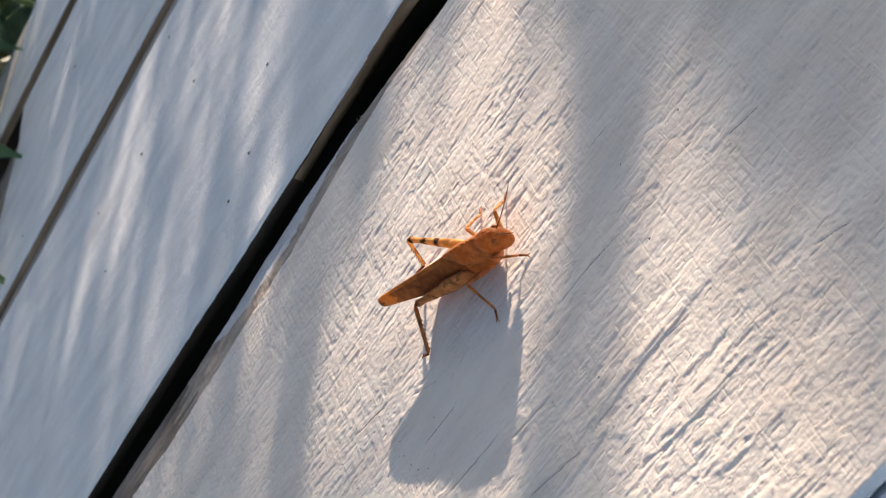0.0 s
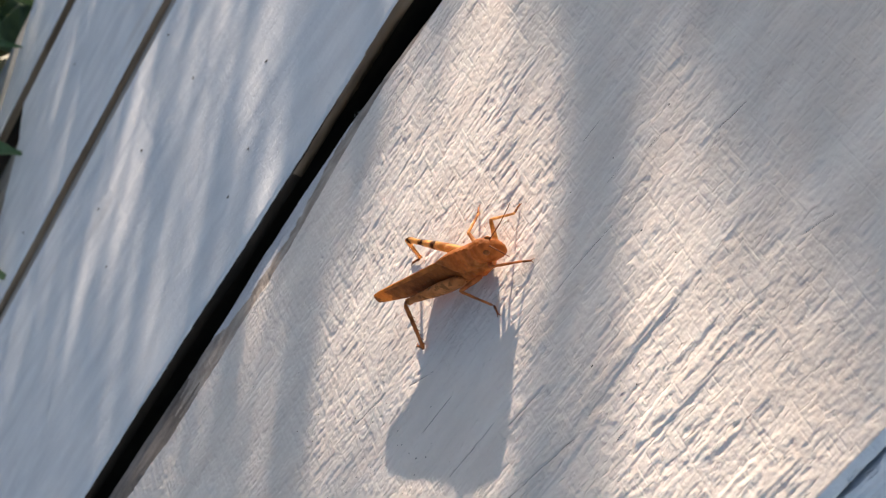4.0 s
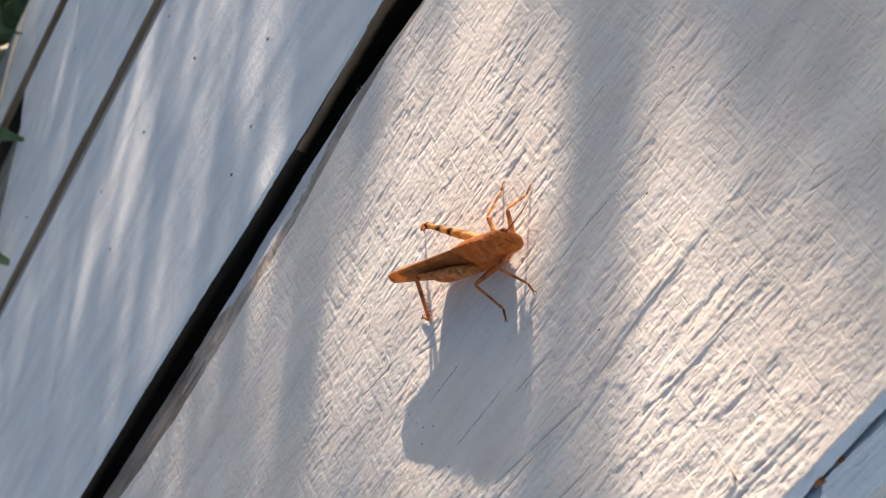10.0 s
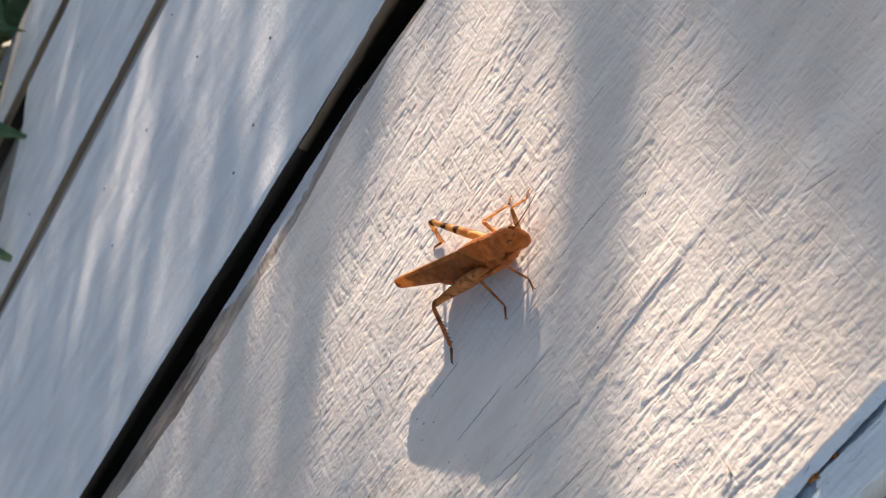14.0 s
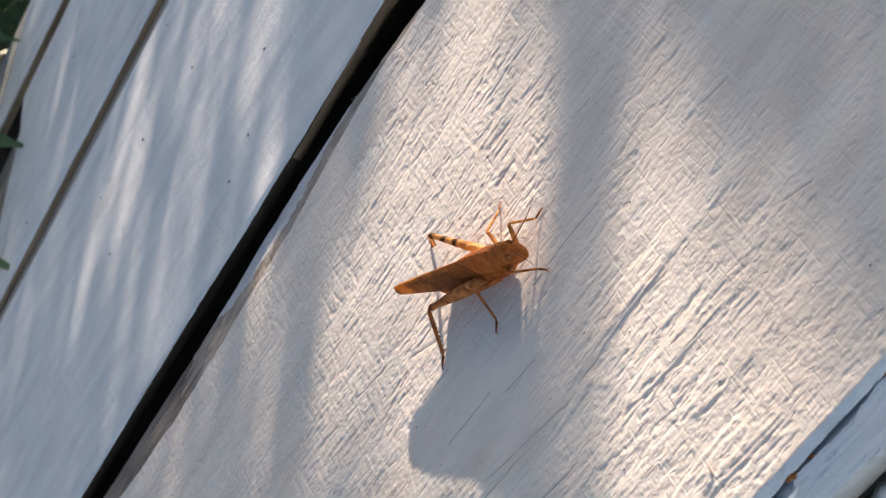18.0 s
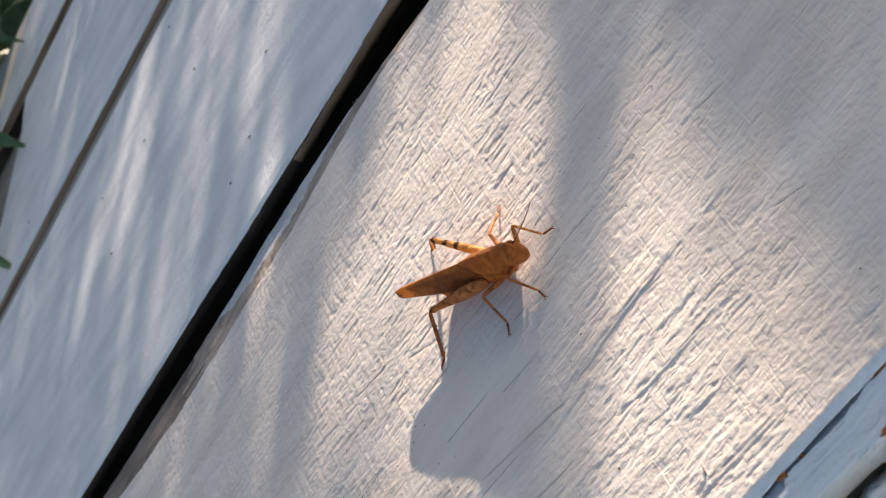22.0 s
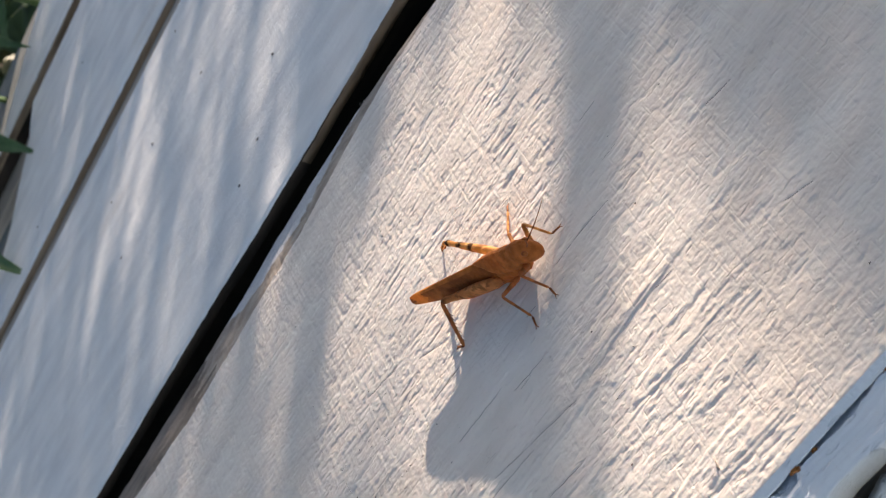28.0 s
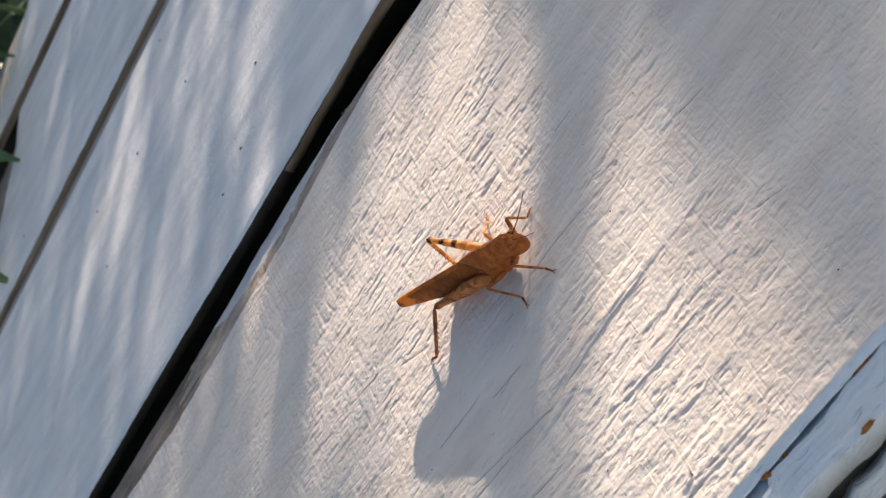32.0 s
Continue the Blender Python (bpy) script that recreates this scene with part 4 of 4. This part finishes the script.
def tegmen(sign):
    """One folded fore wing: a curved membrane that slopes like half a roof."""
    xs = np.linspace(4.2, -18.9, 150)
    key = [4.2, 2, -2, -6, -10, -14, -17, -18.4, -18.9]
    zt = np.interp(xs, key[::-1], [7.4, 7.3, 7.1, 6.9, 6.75, 6.6, 6.4, 6.1, 5.6][::-1])
    zb = np.interp(xs, key[::-1], [2.2, 2.0, 2.3, 2.9, 3.5, 4.15, 4.5, 4.7, 5.0][::-1])
    hw = np.interp(xs, key[::-1], [2.5, 2.55, 2.5, 2.3, 1.9, 1.5, 1.15, 0.9, 0.55][::-1])
    v = np.linspace(0, 1, 44)
    outer = np.zeros((len(xs), len(v), 3))
    for k, x in enumerate(xs):
        vein = 0.05 * np.sin(v * 34 + 0.25 * x) ** 2 * v + 0.03 * np.sin(x * 9 + 14 * v) * np.sin(v * 17 + 0.12 * x) * v
        prof = v ** 0.85 * (1 - 0.10 * v ** 6)
        outer[k] = np.stack([np.full_like(v, x), sign * (0.06 + hw[k] * prof + vein), zt[k] + (zb[k] - zt[k]) * v ** 1.15], -1)
    me = grid_mesh("tegmen", outer * MM)
    me.materials.append(WING_SKIN)
    me.materials.append(WING_TOP)
    me.materials.append(WING_TIP)
    k = np.arange(len(me.polygons)) % (len(v) - 1)
    row = np.arange(len(me.polygons)) // (len(v) - 1)
    edge = 4.2 - 23.1 * row / (len(xs) - 1) + 0.35 * np.sin(k * 0.21) - 0.02 * k + 1.1 * (vnoise(k / 4.0, row / 5.0, 75) - 0.5)
    me.polygons.foreach_set("material_index", np.where((edge < -14.9) & (edge > -18.0), 2, (k < 7)).astype(np.int32))
    if sign < 0:
        me.flip_normals()
    return me


def limb(length, w0, h0, w1, h1, knob=0.0, belly=None):
    """A leg segment along +x from its joint."""
    rings = []
    for k in np.linspace(0, 1, 16):
        w, h = w0 + (w1 - w0) * k, h0 + (h1 - h0) * k
        if belly:
            g = belly * math.sin(math.pi * min(1, k * 1.0) ** 0.62) ** 1.2
            w, h = w + g * 0.5, h + g
        b = knob * math.exp(-((k - 0.95) / 0.05) ** 2)
        e = min(1, 0.35 + k * 12, 0.3 + (1 - k) * 14)
        rings.append((k * length, 0, (w + b) * e, (h + b) * e))
    return loft("limb", rings, 20, grain=0.16)


hopper = thing("grasshopper", pose(0.010, 0.025, TOP, 0, 0, 56), "tan brown grasshopper standing on a white painted plank", "grasshopper")
part("abdomen", loft("abdomen", [(3, 2.6, 2.1, 2.55), (-3, 2.5, 2.6, 2.45), (-6, 2.45, 2.5, 2.4), (-8, 2.4, 2.15, 2.25), (-9.3, 2.35, 1.55, 1.85), (-10, 2.3, 0.6, 0.9)], ripple=lambda x: 1 + 0.014 * math.sin(x * 2 * math.pi / 1.5)), BODY_SKIN, hopper)
part("hind_wing", loft("hind_wing", [(3, 4.6, 1.0, 1.6), (-4, 4.7, 0.95, 1.4), (-10, 5.1, 0.7, 1.0), (-12.2, 5.3, 0.5, 0.7), (-13.2, 5.4, 0.2, 0.4)], power=1.4), HIND_SKIN, hopper)
part("thorax", loft("thorax", [(-1.5, 2.9, 1.5, 2.0), (0.5, 2.6, 2.2, 2.55), (4, 2.6, 2.35, 2.6), (7, 2.7, 2.2, 2.6), (8.6, 2.9, 1.9, 2.4), (9.6, 3.2, 1.2, 1.8), (10.2, 3.6, 0.5, 0.9)], sides=72, grain=0.14), BODY_SKIN, hopper)
part("pronotum", loft("pronotum", [(1.6, 7.25, 0.25, 0.25), (3.0, 6.75, 0.95, 0.9), (4.4, 5.9, 1.8, 1.75), (5.6, 5.1, 2.2, 2.5), (7.0, 4.9, 2.2, 2.75), (8.4, 4.9, 2.15, 2.65), (9.6, 5.0, 2.05, 2.4), (10.0, 5.0, 1.85, 2.1)], power=1.55, ripple=lambda x: 1 - 0.03 * math.exp(-((x - 7.0) / 0.25) ** 2) - 0.025 * math.exp(-((x - 8.4) / 0.2) ** 2), sides=80, grain=0.12), BODY_SKIN, hopper)
head = part("head", loft("head", [(8.8, 5.1, 1.4, 1.7), (10.0, 5.15, 1.75, 2.2), (11.2, 5.0, 1.90, 2.45), (12.3, 4.75, 1.82, 2.5), (13.2, 4.4, 1.5, 2.2), (13.8, 4.1, 1.0, 1.6), (14.1, 4.0, 0.35, 0.7)], power=1.12, sides=72, grain=0.10), BODY_SKIN, hopper)
part("mouthparts", loft("mouthparts", [(11.6, 3.4, 0.4, 0.8), (12.1, 3.2, 0.6, 1.0), (12.6, 3.2, 0.5, 0.85), (12.9, 3.4, 0.2, 0.3)]), BODY_SKIN, head)
for sgn in (-1, 1):
    bm = bmesh.new()
    bmesh.ops.create_uvsphere(bm, u_segments=20, v_segments=12, radius=1)
    for v in bm.verts:
        v.co = ((12.8 + v.co.x * 0.55) * MM, sgn * (1.22 + v.co.y * 0.40) * MM, (5.85 + v.co.z * 0.55) * MM)
    bmesh.ops.recalc_face_normals(bm, faces=bm.faces[:])
    for f in bm.faces:
        f.smooth = True
    part("eye", bm, EYE_SKIN, head, "glossy brown eye")
    palp = [(12.0 * MM, sgn * 0.4 * MM, 2.4 * MM), (12.2 * MM, sgn * 0.45 * MM, 2.1 * MM), (12.2 * MM, sgn * 0.45 * MM, 1.9 * MM)]
    part("palp", tube(palp, [0.00018, 0.00016, 0.0001], 6), BODY_SKIN, head)
    part("tegmen", tegmen(sgn), None, hopper, "brown folded wing glowing orange at the tip")

LEGS = {}


def leg(kind, side, dims):
    out = []
    for seg, (length, w0, h0, w1, h1, knob, belly), material in dims:
        ob = part(kind + "_" + seg, limb(length, w0, h0, w1, h1, knob, belly), material, hopper)
        out.append(ob)
    LEGS[kind, side] = out
    return out


for side in (-1, 1):
    # left legs take the sunlit skins, right legs the shaded ones
    _, tibia, tarsus = leg("hind", side, (
        ("femur", (14.3, 0.55, 0.75, 0.34, 0.40, 0.28, 0.85 if side < 0 else 0.55), FEMUR_SUNLIT if side > 0 else FEMUR_SHADED),
        ("tibia", (8.4, 0.38, 0.42, 0.27, 0.29, 0.10, None), LEG_SUNLIT if side > 0 else LEG_SHADED),
        ("tarsus", (2.6, 0.28, 0.26, 0.2, 0.16, 0.05, None), FOOT_SKIN)))
    for k in range(7):  # two rows of spines along the tibia
        for w in (-1, 1):
            x = 2.6 + 0.8 * k
            spine = [(x * MM, w * 0.25 * MM, -0.2 * MM), ((x + 0.35) * MM, w * 0.45 * MM, -0.5 * MM)]
            part("spine", tube(spine, [0.0001, 0.00003], 5), FOOT_SKIN, tibia)
    for w in (-1, 1):
        part("claw", tube([(2.4 * MM, 0, 0), (2.9 * MM, w * 0.3 * MM, -0.05 * MM), (3.2 * MM, w * 0.45 * MM, -0.2 * MM)], [0.00012, 0.0001, 0.00004], 5), FOOT_SKIN, tarsus)
    for kind, l1, l2 in (("front", 4.6, 5.2), ("middle", 5.0, 5.8)):
        _, _, tarsus = leg(kind, side, (
            ("femur", (l1, 0.34, 0.38, 0.28, 0.28, 0.06, 0.12), LEG_SUNLIT if side > 0 else LEG_SHADED),
            ("tibia", (l2, 0.25, 0.25, 0.18, 0.18, 0.05, None), LEG_SUNLIT if side > 0 else LEG_SHADED),
            ("tarsus", (1.8, 0.22, 0.2, 0.16, 0.13, 0.04, None), FOOT_SKIN)))
        for w in (-1, 1):
            part("claw", tube([(1.6 * MM, 0, 0), (2.0 * MM, w * 0.25 * MM, -0.03 * MM), (2.2 * MM, w * 0.35 * MM, -0.12 * MM)], [0.0001, 0.00008, 0.00003], 5), FOOT_SKIN, tarsus)
ANTENNA = {}
for sgn in (-1, 1):
    ANTENNA[sgn] = part("antenna", tube([(k * 0.62 * MM, 0, 0.006 * k * k * MM) for k in range(13)], [0.00012 - 0.000006 * k for k in range(13)], 6), FOOT_SKIN, hopper)

# ---- how it moves: seconds, then mm (and degrees) ----
BODY = [
    (0, 4.8, 25.3, 60.1), (1, 5.3, 25, 57.8), (2, 5.7, 25, 57), (3, 6, 24.3, 55.7), (6, 7.3, 23.5, 55.1),
    (7, 9.6, 24, 53.1), (8, 9.9, 24, 51.2), (9, 11.1, 24.2, 51.2), (10, 11.3, 23.9, 50.5), (11, 12.4, 24.4, 53.8),
    (12, 12.8, 24.6, 53.8), (13, 13.2, 24.6, 52), (14, 13.1, 24.8, 53.4), (17, 14.9, 25.6, 52.1), (18, 15.4, 26, 51.2),
    (19, 16.1, 26.1, 52.1), (20, 16.2, 26.7, 54.2), (21, 16.2, 26.4, 53.2), (22, 16.1, 26.5, 52.7), (23, 16.6, 26.6, 51.9),
    (24, 17.2, 26.2, 52.5), (25, 16.7, 26.4, 53.4), (28, 17.3, 27.1, 55.4), (29, 17.1, 28, 57.1), (30, 18.1, 28.6, 55.7),
    (31, 18, 28.8, 56.9), (32, 17.4, 29.5, 58.2),
]
HIND_R = [
    (0, -12.6, -10.6), (1, -12.7, -10), (2, -12.5, -9.8), (3, -12.2, -9.4), (6, -12.6, -8.3),
    (7, -14, -7), (8, -13.7, -7.4), (9, -14.6, -6.8), (10, -15, -6.5), (10.6, -15, -6.5),
    (10.7, -21, -6), (10.8, -21, -9), (10.9, -9.7, -13.8), (11, -9.3, -14.5), (11.2, -13, -10.5), (11.5, -7.4, -14.8), (11.6, -8, -8.5), (11.7, -3, -6),
    (11.8, -2, -5), (12, -2, -5), (12.6, -2, -5), (12.65, -9, -8), (12.7, -20, -5), (12.8, -20, -8.5), (12.9, -7, -15.5), (13, -7.6, -17.4), (14, -7.5, -15), (17, -9, -14.8), (18, -9.6, -14.2),
    (19, -10.1, -13.5), (20, -11.1, -13.5), (21, -10.8, -13.8), (22, -10.5, -13.8), (23, -10.8, -13.7),
    (24, -10.8, -13.1), (25, -10.7, -13.2), (28, -11.3, -9.5), (29, -11.5, -9.2), (30, -12.5, -9.1),
    (31, -14.4, -9.5), (32, -15.4, -10.3),
]
HIND_L = [
    (0, -13, 6.4), (1, -13.1, 6.9), (2, -13.8, 7.1), (3, -13.4, 7.2), (6, -13.9, 8.5),
    (7, -16.8, 9.8), (8, -17.9, 9.3), (9, -18.7, 9.9), (10, -18.9, 10.3), (11, -19.4, 11.4),
    (12, -19.7, 13.5), (13, -13, 7.6), (14, -13, 7.6), (17, -14.9, 8.8), (18, -15.7, 8.7),
    (19, -16.7, 9.6), (20, -16.2, 9.7), (21, -16, 9.5), (22, -16.3, 9.1), (23, -17, 8.9),
    (24, -16.8, 9.8), (25, -16.9, 9.9), (28, -17.7, 10.7), (29, -18, 10.5), (30, -18.9, 10.3), (30.6, -18.9, 10.3), (30.7, -13, 7.5),
    (30.8, -8.4, 6.1), (31, -8, 6.1), (32, -8.6, 5.6),
]
FRONT_R = [
    (0, 14, -2.2), (1, 14.4, -1.1), (1.3, 12.7, -0.3), (1.6, 17.2, -3.6), (2, 17, -2.5), (3, 16.3, -1.6), (6, 18.6, -4),
    (7, 15.8, -4.5), (8, 15.9, -3.8), (9, 14.8, -2.7), (10, 14.3, -7.2), (11, 12.7, -7.5),
    (12, 12.2, -7.1), (13, 12.2, -6.2), (14, 12, -6.7), (17, 15.9, -2.5), (18, 15.6, -2.3),
    (19, 14.7, -1.9), (19.3, 14.8, -2.6), (19.7, 14.6, -6.4), (20, 14.7, -7), (21, 15.1, -6.7), (22, 15.2, -6.7), (23, 15, -6.3),
    (24, 14.8, -5.5), (25, 15, -6.2), (28, 13.8, -6.8), (28.2, 13.8, -6.6), (28.4, 16.2, -1.8), (28.6, 15.2, -3.2), (29, 17.9, -4.2), (30, 16.7, -3.3),
    (31, 16.4, -3.7), (32, 16.3, -5),
]
FRONT_L = [
    (0, 8.7, 11.1), (0.3, 13.4, 7), (0.6, 15.1, 5.4), (1, 13.8, 8.5), (2, 16.5, 4), (2.7, 13.7, 6.2), (3, 11.8, 9.8), (6, 17.1, 5.4),
    (7, 14.7, 7.6), (7.3, 14, 9), (7.7, 10.8, 8.9), (8, 11.6, 9.2), (9, 10.6, 10.2), (10, 11, 10.9), (11, 10.8, 10.8),
    (12, 10.1, 10.6), (13, 9.1, 11.4), (14, 9.4, 10.4), (17, 14.7, 4.9), (18, 13, 8.4),
    (19, 12.3, 8.2), (20, 12.3, 8.2), (20.3, 11.4, 7.8), (20.7, 16, 5.2), (21, 16, 4.9), (22, 15.8, 4.6), (23, 15.2, 5),
    (24, 15.3, 5.2), (25, 15.2, 4.9), (28, 14.5, 4.6), (29, 14.3, 3.5), (29.3, 13.4, 7.6), (29.6, 10.4, 10.6), (30, 11.1, 9.2),
    (31, 11.2, 8.9), (32, 11.1, 7.9),
]
MID_R = [
    (0, 6.7, -10.5), (1, 7.3, -9.6), (2, 7.3, -9.2), (3, 8, -8.8), (6, 11.2, -9.3),
    (7, 9.9, -7.3), (8, 10.1, -7), (8.15, 10, -7.4), (8.3, 8.7, -10.8), (9, 7.7, -10.8), (10, 8.1, -10.6), (11, 6.3, -10.6),
    (12, 5.9, -10.4), (13, 6, -9.7), (14, 5.8, -10.1), (17, 4.2, -9), (18, 4.2, -10.2), (18.3, 5, -9.6), (18.7, 7.3, -10.3),
    (19, 7.3, -10.5), (20, 6.4, -11.2), (21, 6.8, -10.9), (22, 7, -11.1), (23, 6.7, -10.8),
    (24, 6.7, -10.3), (25, 10.6, -10.8), (28, 9.3, -10.8), (29, 8.7, -11.9), (30, 7.8, -11.4),
    (31, 7.2, -11.6), (31.4, 7.2, -11), (31.6, 9.6, -8.8), (32, 9.9, -8.6),
]
MID_L = [
    (0, 2.1, 11.1), (1, 2.1, 12.1), (2, 1.4, 12.2), (3, 1.3, 13.1), (6, 5.9, 9),
    (7, 5.1, 11.9), (8, 4.9, 12.2), (9, 4.1, 12.9), (10, 3.8, 13.3), (11, 5.6, 10.7),
    (12, 5.3, 10.8), (13, 4.5, 11.2), (14, 4.8, 10.6), (17, 2.7, 11.9), (18, 2, 12.3),
    (19, 1.8, 12.6), (20, 1.8, 12.1), (21, 1.7, 12.5), (22, 1.7, 12.4), (23, 1, 12.9),
    (24, 1.3, 13.4), (25, 1.5, 13.1), (28, 1, 13), (29, 0.7, 12), (30, -0.6, 12.8),
    (31, -0.4, 12.3), (32, -0.2, 11.1),
]
KNEE_R = [
    (0, -9.8, -3.5, 4.2), (1, -9.9, -3, 4.3), (2, -9.8, -3.4, 4.7), (3, -9.7, -3.5, 5), (6, -9.8, -2.9, 5.2),
    (7, -9.7, -2, 5.3), (8, -9.6, -2.2, 5.8), (9, -9.7, -2, 5.6), (10, -9.7, -2, 5.9), (10.6, -9.7, -2, 5.9),
    (10.7, -9.7, -2, 6), (10.8, -9.7, -2.4, 5.6), (10.9, -9.5, -5.2, 4.2), (11, -9.6, -5.2, 4.2), (11.2, -9.7, -3.6, 4.4), (11.5, -9.2, -6, 3.8), (11.6, -9.4, -3.4, 5), (11.7, -9.3, -1.8, 6.6),
    (11.8, -9, -1.2, 8), (12, -9, -1.2, 8), (12.6, -9, -1.2, 8), (12.65, -9.2, -1.2, 7.8), (12.7, -9.4, -1.4, 7.2), (12.8, -9.6, -2.6, 5.6), (12.9, -8.8, -6.8, 3.8), (13, -9.2, -6.8, 3.6), (14, -9.4, -5.7, 3.6), (17, -9.6, -5.1, 3.9), (18, -9.6, -5.1, 4.2),
    (19, -9.6, -5, 4.6), (20, -9.6, -5.1, 4.1), (21, -9.7, -5, 4.2), (22, -9.5, -5.1, 4.4), (23, -9.7, -4.7, 4),
    (24, -9.7, -4.7, 4.5), (25, -9.7, -4.4, 4.3), (28, -9.7, -2.9, 5.2), (29, -9.8, -2.5, 4.6), (30, -9.8, -2.8, 4.7),
    (31, -9.9, -3, 4.1), (32, -9.8, -3.6, 3.9),
]
KNEE_L = [
    (0, -8.4, 7.2, 7.4), (1, -8.4, 7.3, 7.1), (2, -8.4, 7.2, 7.2), (3, -8.5, 7.3, 7), (6, -8.4, 7.4, 7.1),
    (7, -8.6, 7.2, 6.6), (8, -8.9, 6.5, 6.4), (9, -8.8, 6.9, 6.3), (10, -8.7, 7.1, 6.3), (11, -8.7, 7.3, 6.4),
    (12, -7.7, 8.7, 7.6), (13, -8.2, 7.9, 7), (14, -8.2, 8, 6.9), (17, -8.3, 7.7, 7), (18, -8.5, 7.3, 6.6),
    (19, -8.5, 7.5, 6.4), (20, -8.6, 7.1, 6.6), (21, -8.6, 7.4, 6.5), (22, -8.6, 7.2, 6.4), (23, -8.7, 6.8, 6.5),
    (24, -8.4, 7.6, 6.6), (25, -8.5, 7.3, 6.6), (28, -8.6, 7.5, 6.1), (29, -8.7, 7.1, 6.3), (30, -8.8, 7, 6), (30.6, -8.8, 7, 6), (30.7, -8.4, 7.6, 6.6),
    (30.8, -8, 8.2, 7.1), (31, -8, 8.2, 7.1), (32, -8.2, 7.8, 7.1),
]
FEELER_R = [(0, 4.1, -2, 0.8), (3, 4.5, -3, 0.2), (6, 4.3, -2.6, -0.3), (9, 4.2, -2.4, -0.2), (11, 4.2, -1.8, 2.4), (14, 4.2, -1.8, 2.4), (17, 4.0, -2.8, -0.6), (18, 4.2, -2.6, -0.3), (20, 4.2, -1.6, 3.0), (28, 4.2, -1.6, 3.0), (32, 4.2, -1.2, 0.5)]
FEELER_L = [(0, 3.8, 3.6, 0.8), (2, 6.2, 3.4, 0.3), (3, 6.0, 3.5, 0.3), (6, 5.6, 4.4, 0.2), (9, 6.2, 3.5, 0.2), (13, 6.2, 3.8, 0.2), (17, 5.8, 4.4, 0.2), (20, 5, 5, 0.3), (28, 5, 5, 0.5), (32, 5, 4.4, 1.2)]


def seg_pose(a, b, up):
    x = (b - a).normalized()
    y = up.cross(x).normalized()
    m = Matrix((x, y, x.cross(y))).transposed().to_4x4()
    return Matrix.Translation(a * MM) @ m


def bend(a, b, l1, l2, pole):
    """The joint of a two-part limb from a towards b."""
    d = b - a
    far = min(max(d.length, abs(l1 - l2) + 0.05), (l1 + l2) * 0.995)
    x = d.normalized()
    k = (l1 * l1 - l2 * l2 + far * far) / (2 * far)
    h = math.sqrt(max(0, l1 * l1 - k * k))
    side = (pole - x * pole.dot(x)).normalized()
    joint = a + x * k + side * h
    return joint, a + x * far


def motions():
    walk(hopper, [(t, pose(x * MM, y * MM, TOP + 0.0001, 0, 0, yaw)) for t, x, y, yaw in BODY])
    for side, knees, feet in ((-1, KNEE_R, HIND_R), (1, KNEE_L, HIND_L)):
        hip = Vector((4.4, 2.3, 3.2)) if side > 0 else Vector((4.3, -2.5, 3.3))
        rows = ([], [], [])
        for (t, kx, ky, kz), (_, fx, fy) in zip(knees, feet):
            knee = hip + (Vector((kx, ky, kz)) - hip).normalized() * 14.3
            foot = Vector((fx, fy, 0.25 if abs(fx) > 3 else 3.2))
            ankle, end = bend(knee, foot, 8.4, 2.6, Vector((1, 0.1, 0.4)))
            if side > 0:
                ankle = knee + (foot - knee).normalized() * 8.4
                away = Vector((ankle.x - knee.x, ankle.y - knee.y, 0)).normalized()
                end = Vector((ankle.x, ankle.y, 0.2)) + away * 2.2
            ankle.z = max(ankle.z, 0.4)
            rows[0].append((t, seg_pose(hip, knee, Vector((0, 0, 1)))))
            rows[1].append((t, seg_pose(knee, ankle, Vector((0.3, side, 1)))))
            rows[2].append((t, seg_pose(ankle, end, Vector((0, 0, 1)))))
        for ob, r in zip(LEGS["hind", side], rows):
            walk(ob, r)
    for kind, side, feet, hip, l1, l2, pole in (
        ("front", -1, FRONT_R, (9.6, -1.0, 2.4), 4.6, 5.2, (0.2, -0.6, 1)), ("front", 1, FRONT_L, (10.5, 1.8, 2.0), 4.6, 5.2, (0.2, 0.6, 1)),
        ("middle", -1, MID_R, (6.8, -2.1, 1.8), 5.0, 5.8, (-0.5, -0.6, 1)), ("middle", 1, MID_L, (6.4, 2.1, 1.8), 5.0, 5.8, (-0.7, 0.6, 1)),
    ):
        hip, rows = Vector(hip), ([], [], [])
        for t, fx, fy in feet:
            foot = Vector((fx, fy, 0.2))
            out = Vector((fx - hip.x, fy - hip.y, 0)).normalized()
            ankle = foot - out * 1.6 + Vector((0, 0, 0.45))
            knee, ankle = bend(hip, ankle, l1, l2, Vector(pole))
            rows[0].append((t, seg_pose(hip, knee, Vector((0, 0, 1)))))
            rows[1].append((t, seg_pose(knee, ankle, Vector((0.2, side, 1)))))
            rows[2].append((t, seg_pose(ankle, foot, Vector((0, 0, 1)))))
        for ob, r in zip(LEGS[kind, side], rows):
            walk(ob, r)
    for sgn, table in ((-1, FEELER_R), (1, FEELER_L)):
        root = Vector((13.4, 0.3 + sgn * 0.5, 5.9))
        walk(ANTENNA[sgn], [(t, seg_pose(root, root + Vector((dx, dy, dz)), Vector((0, 0, 1)))) for t, dx, dy, dz in table])


motions()
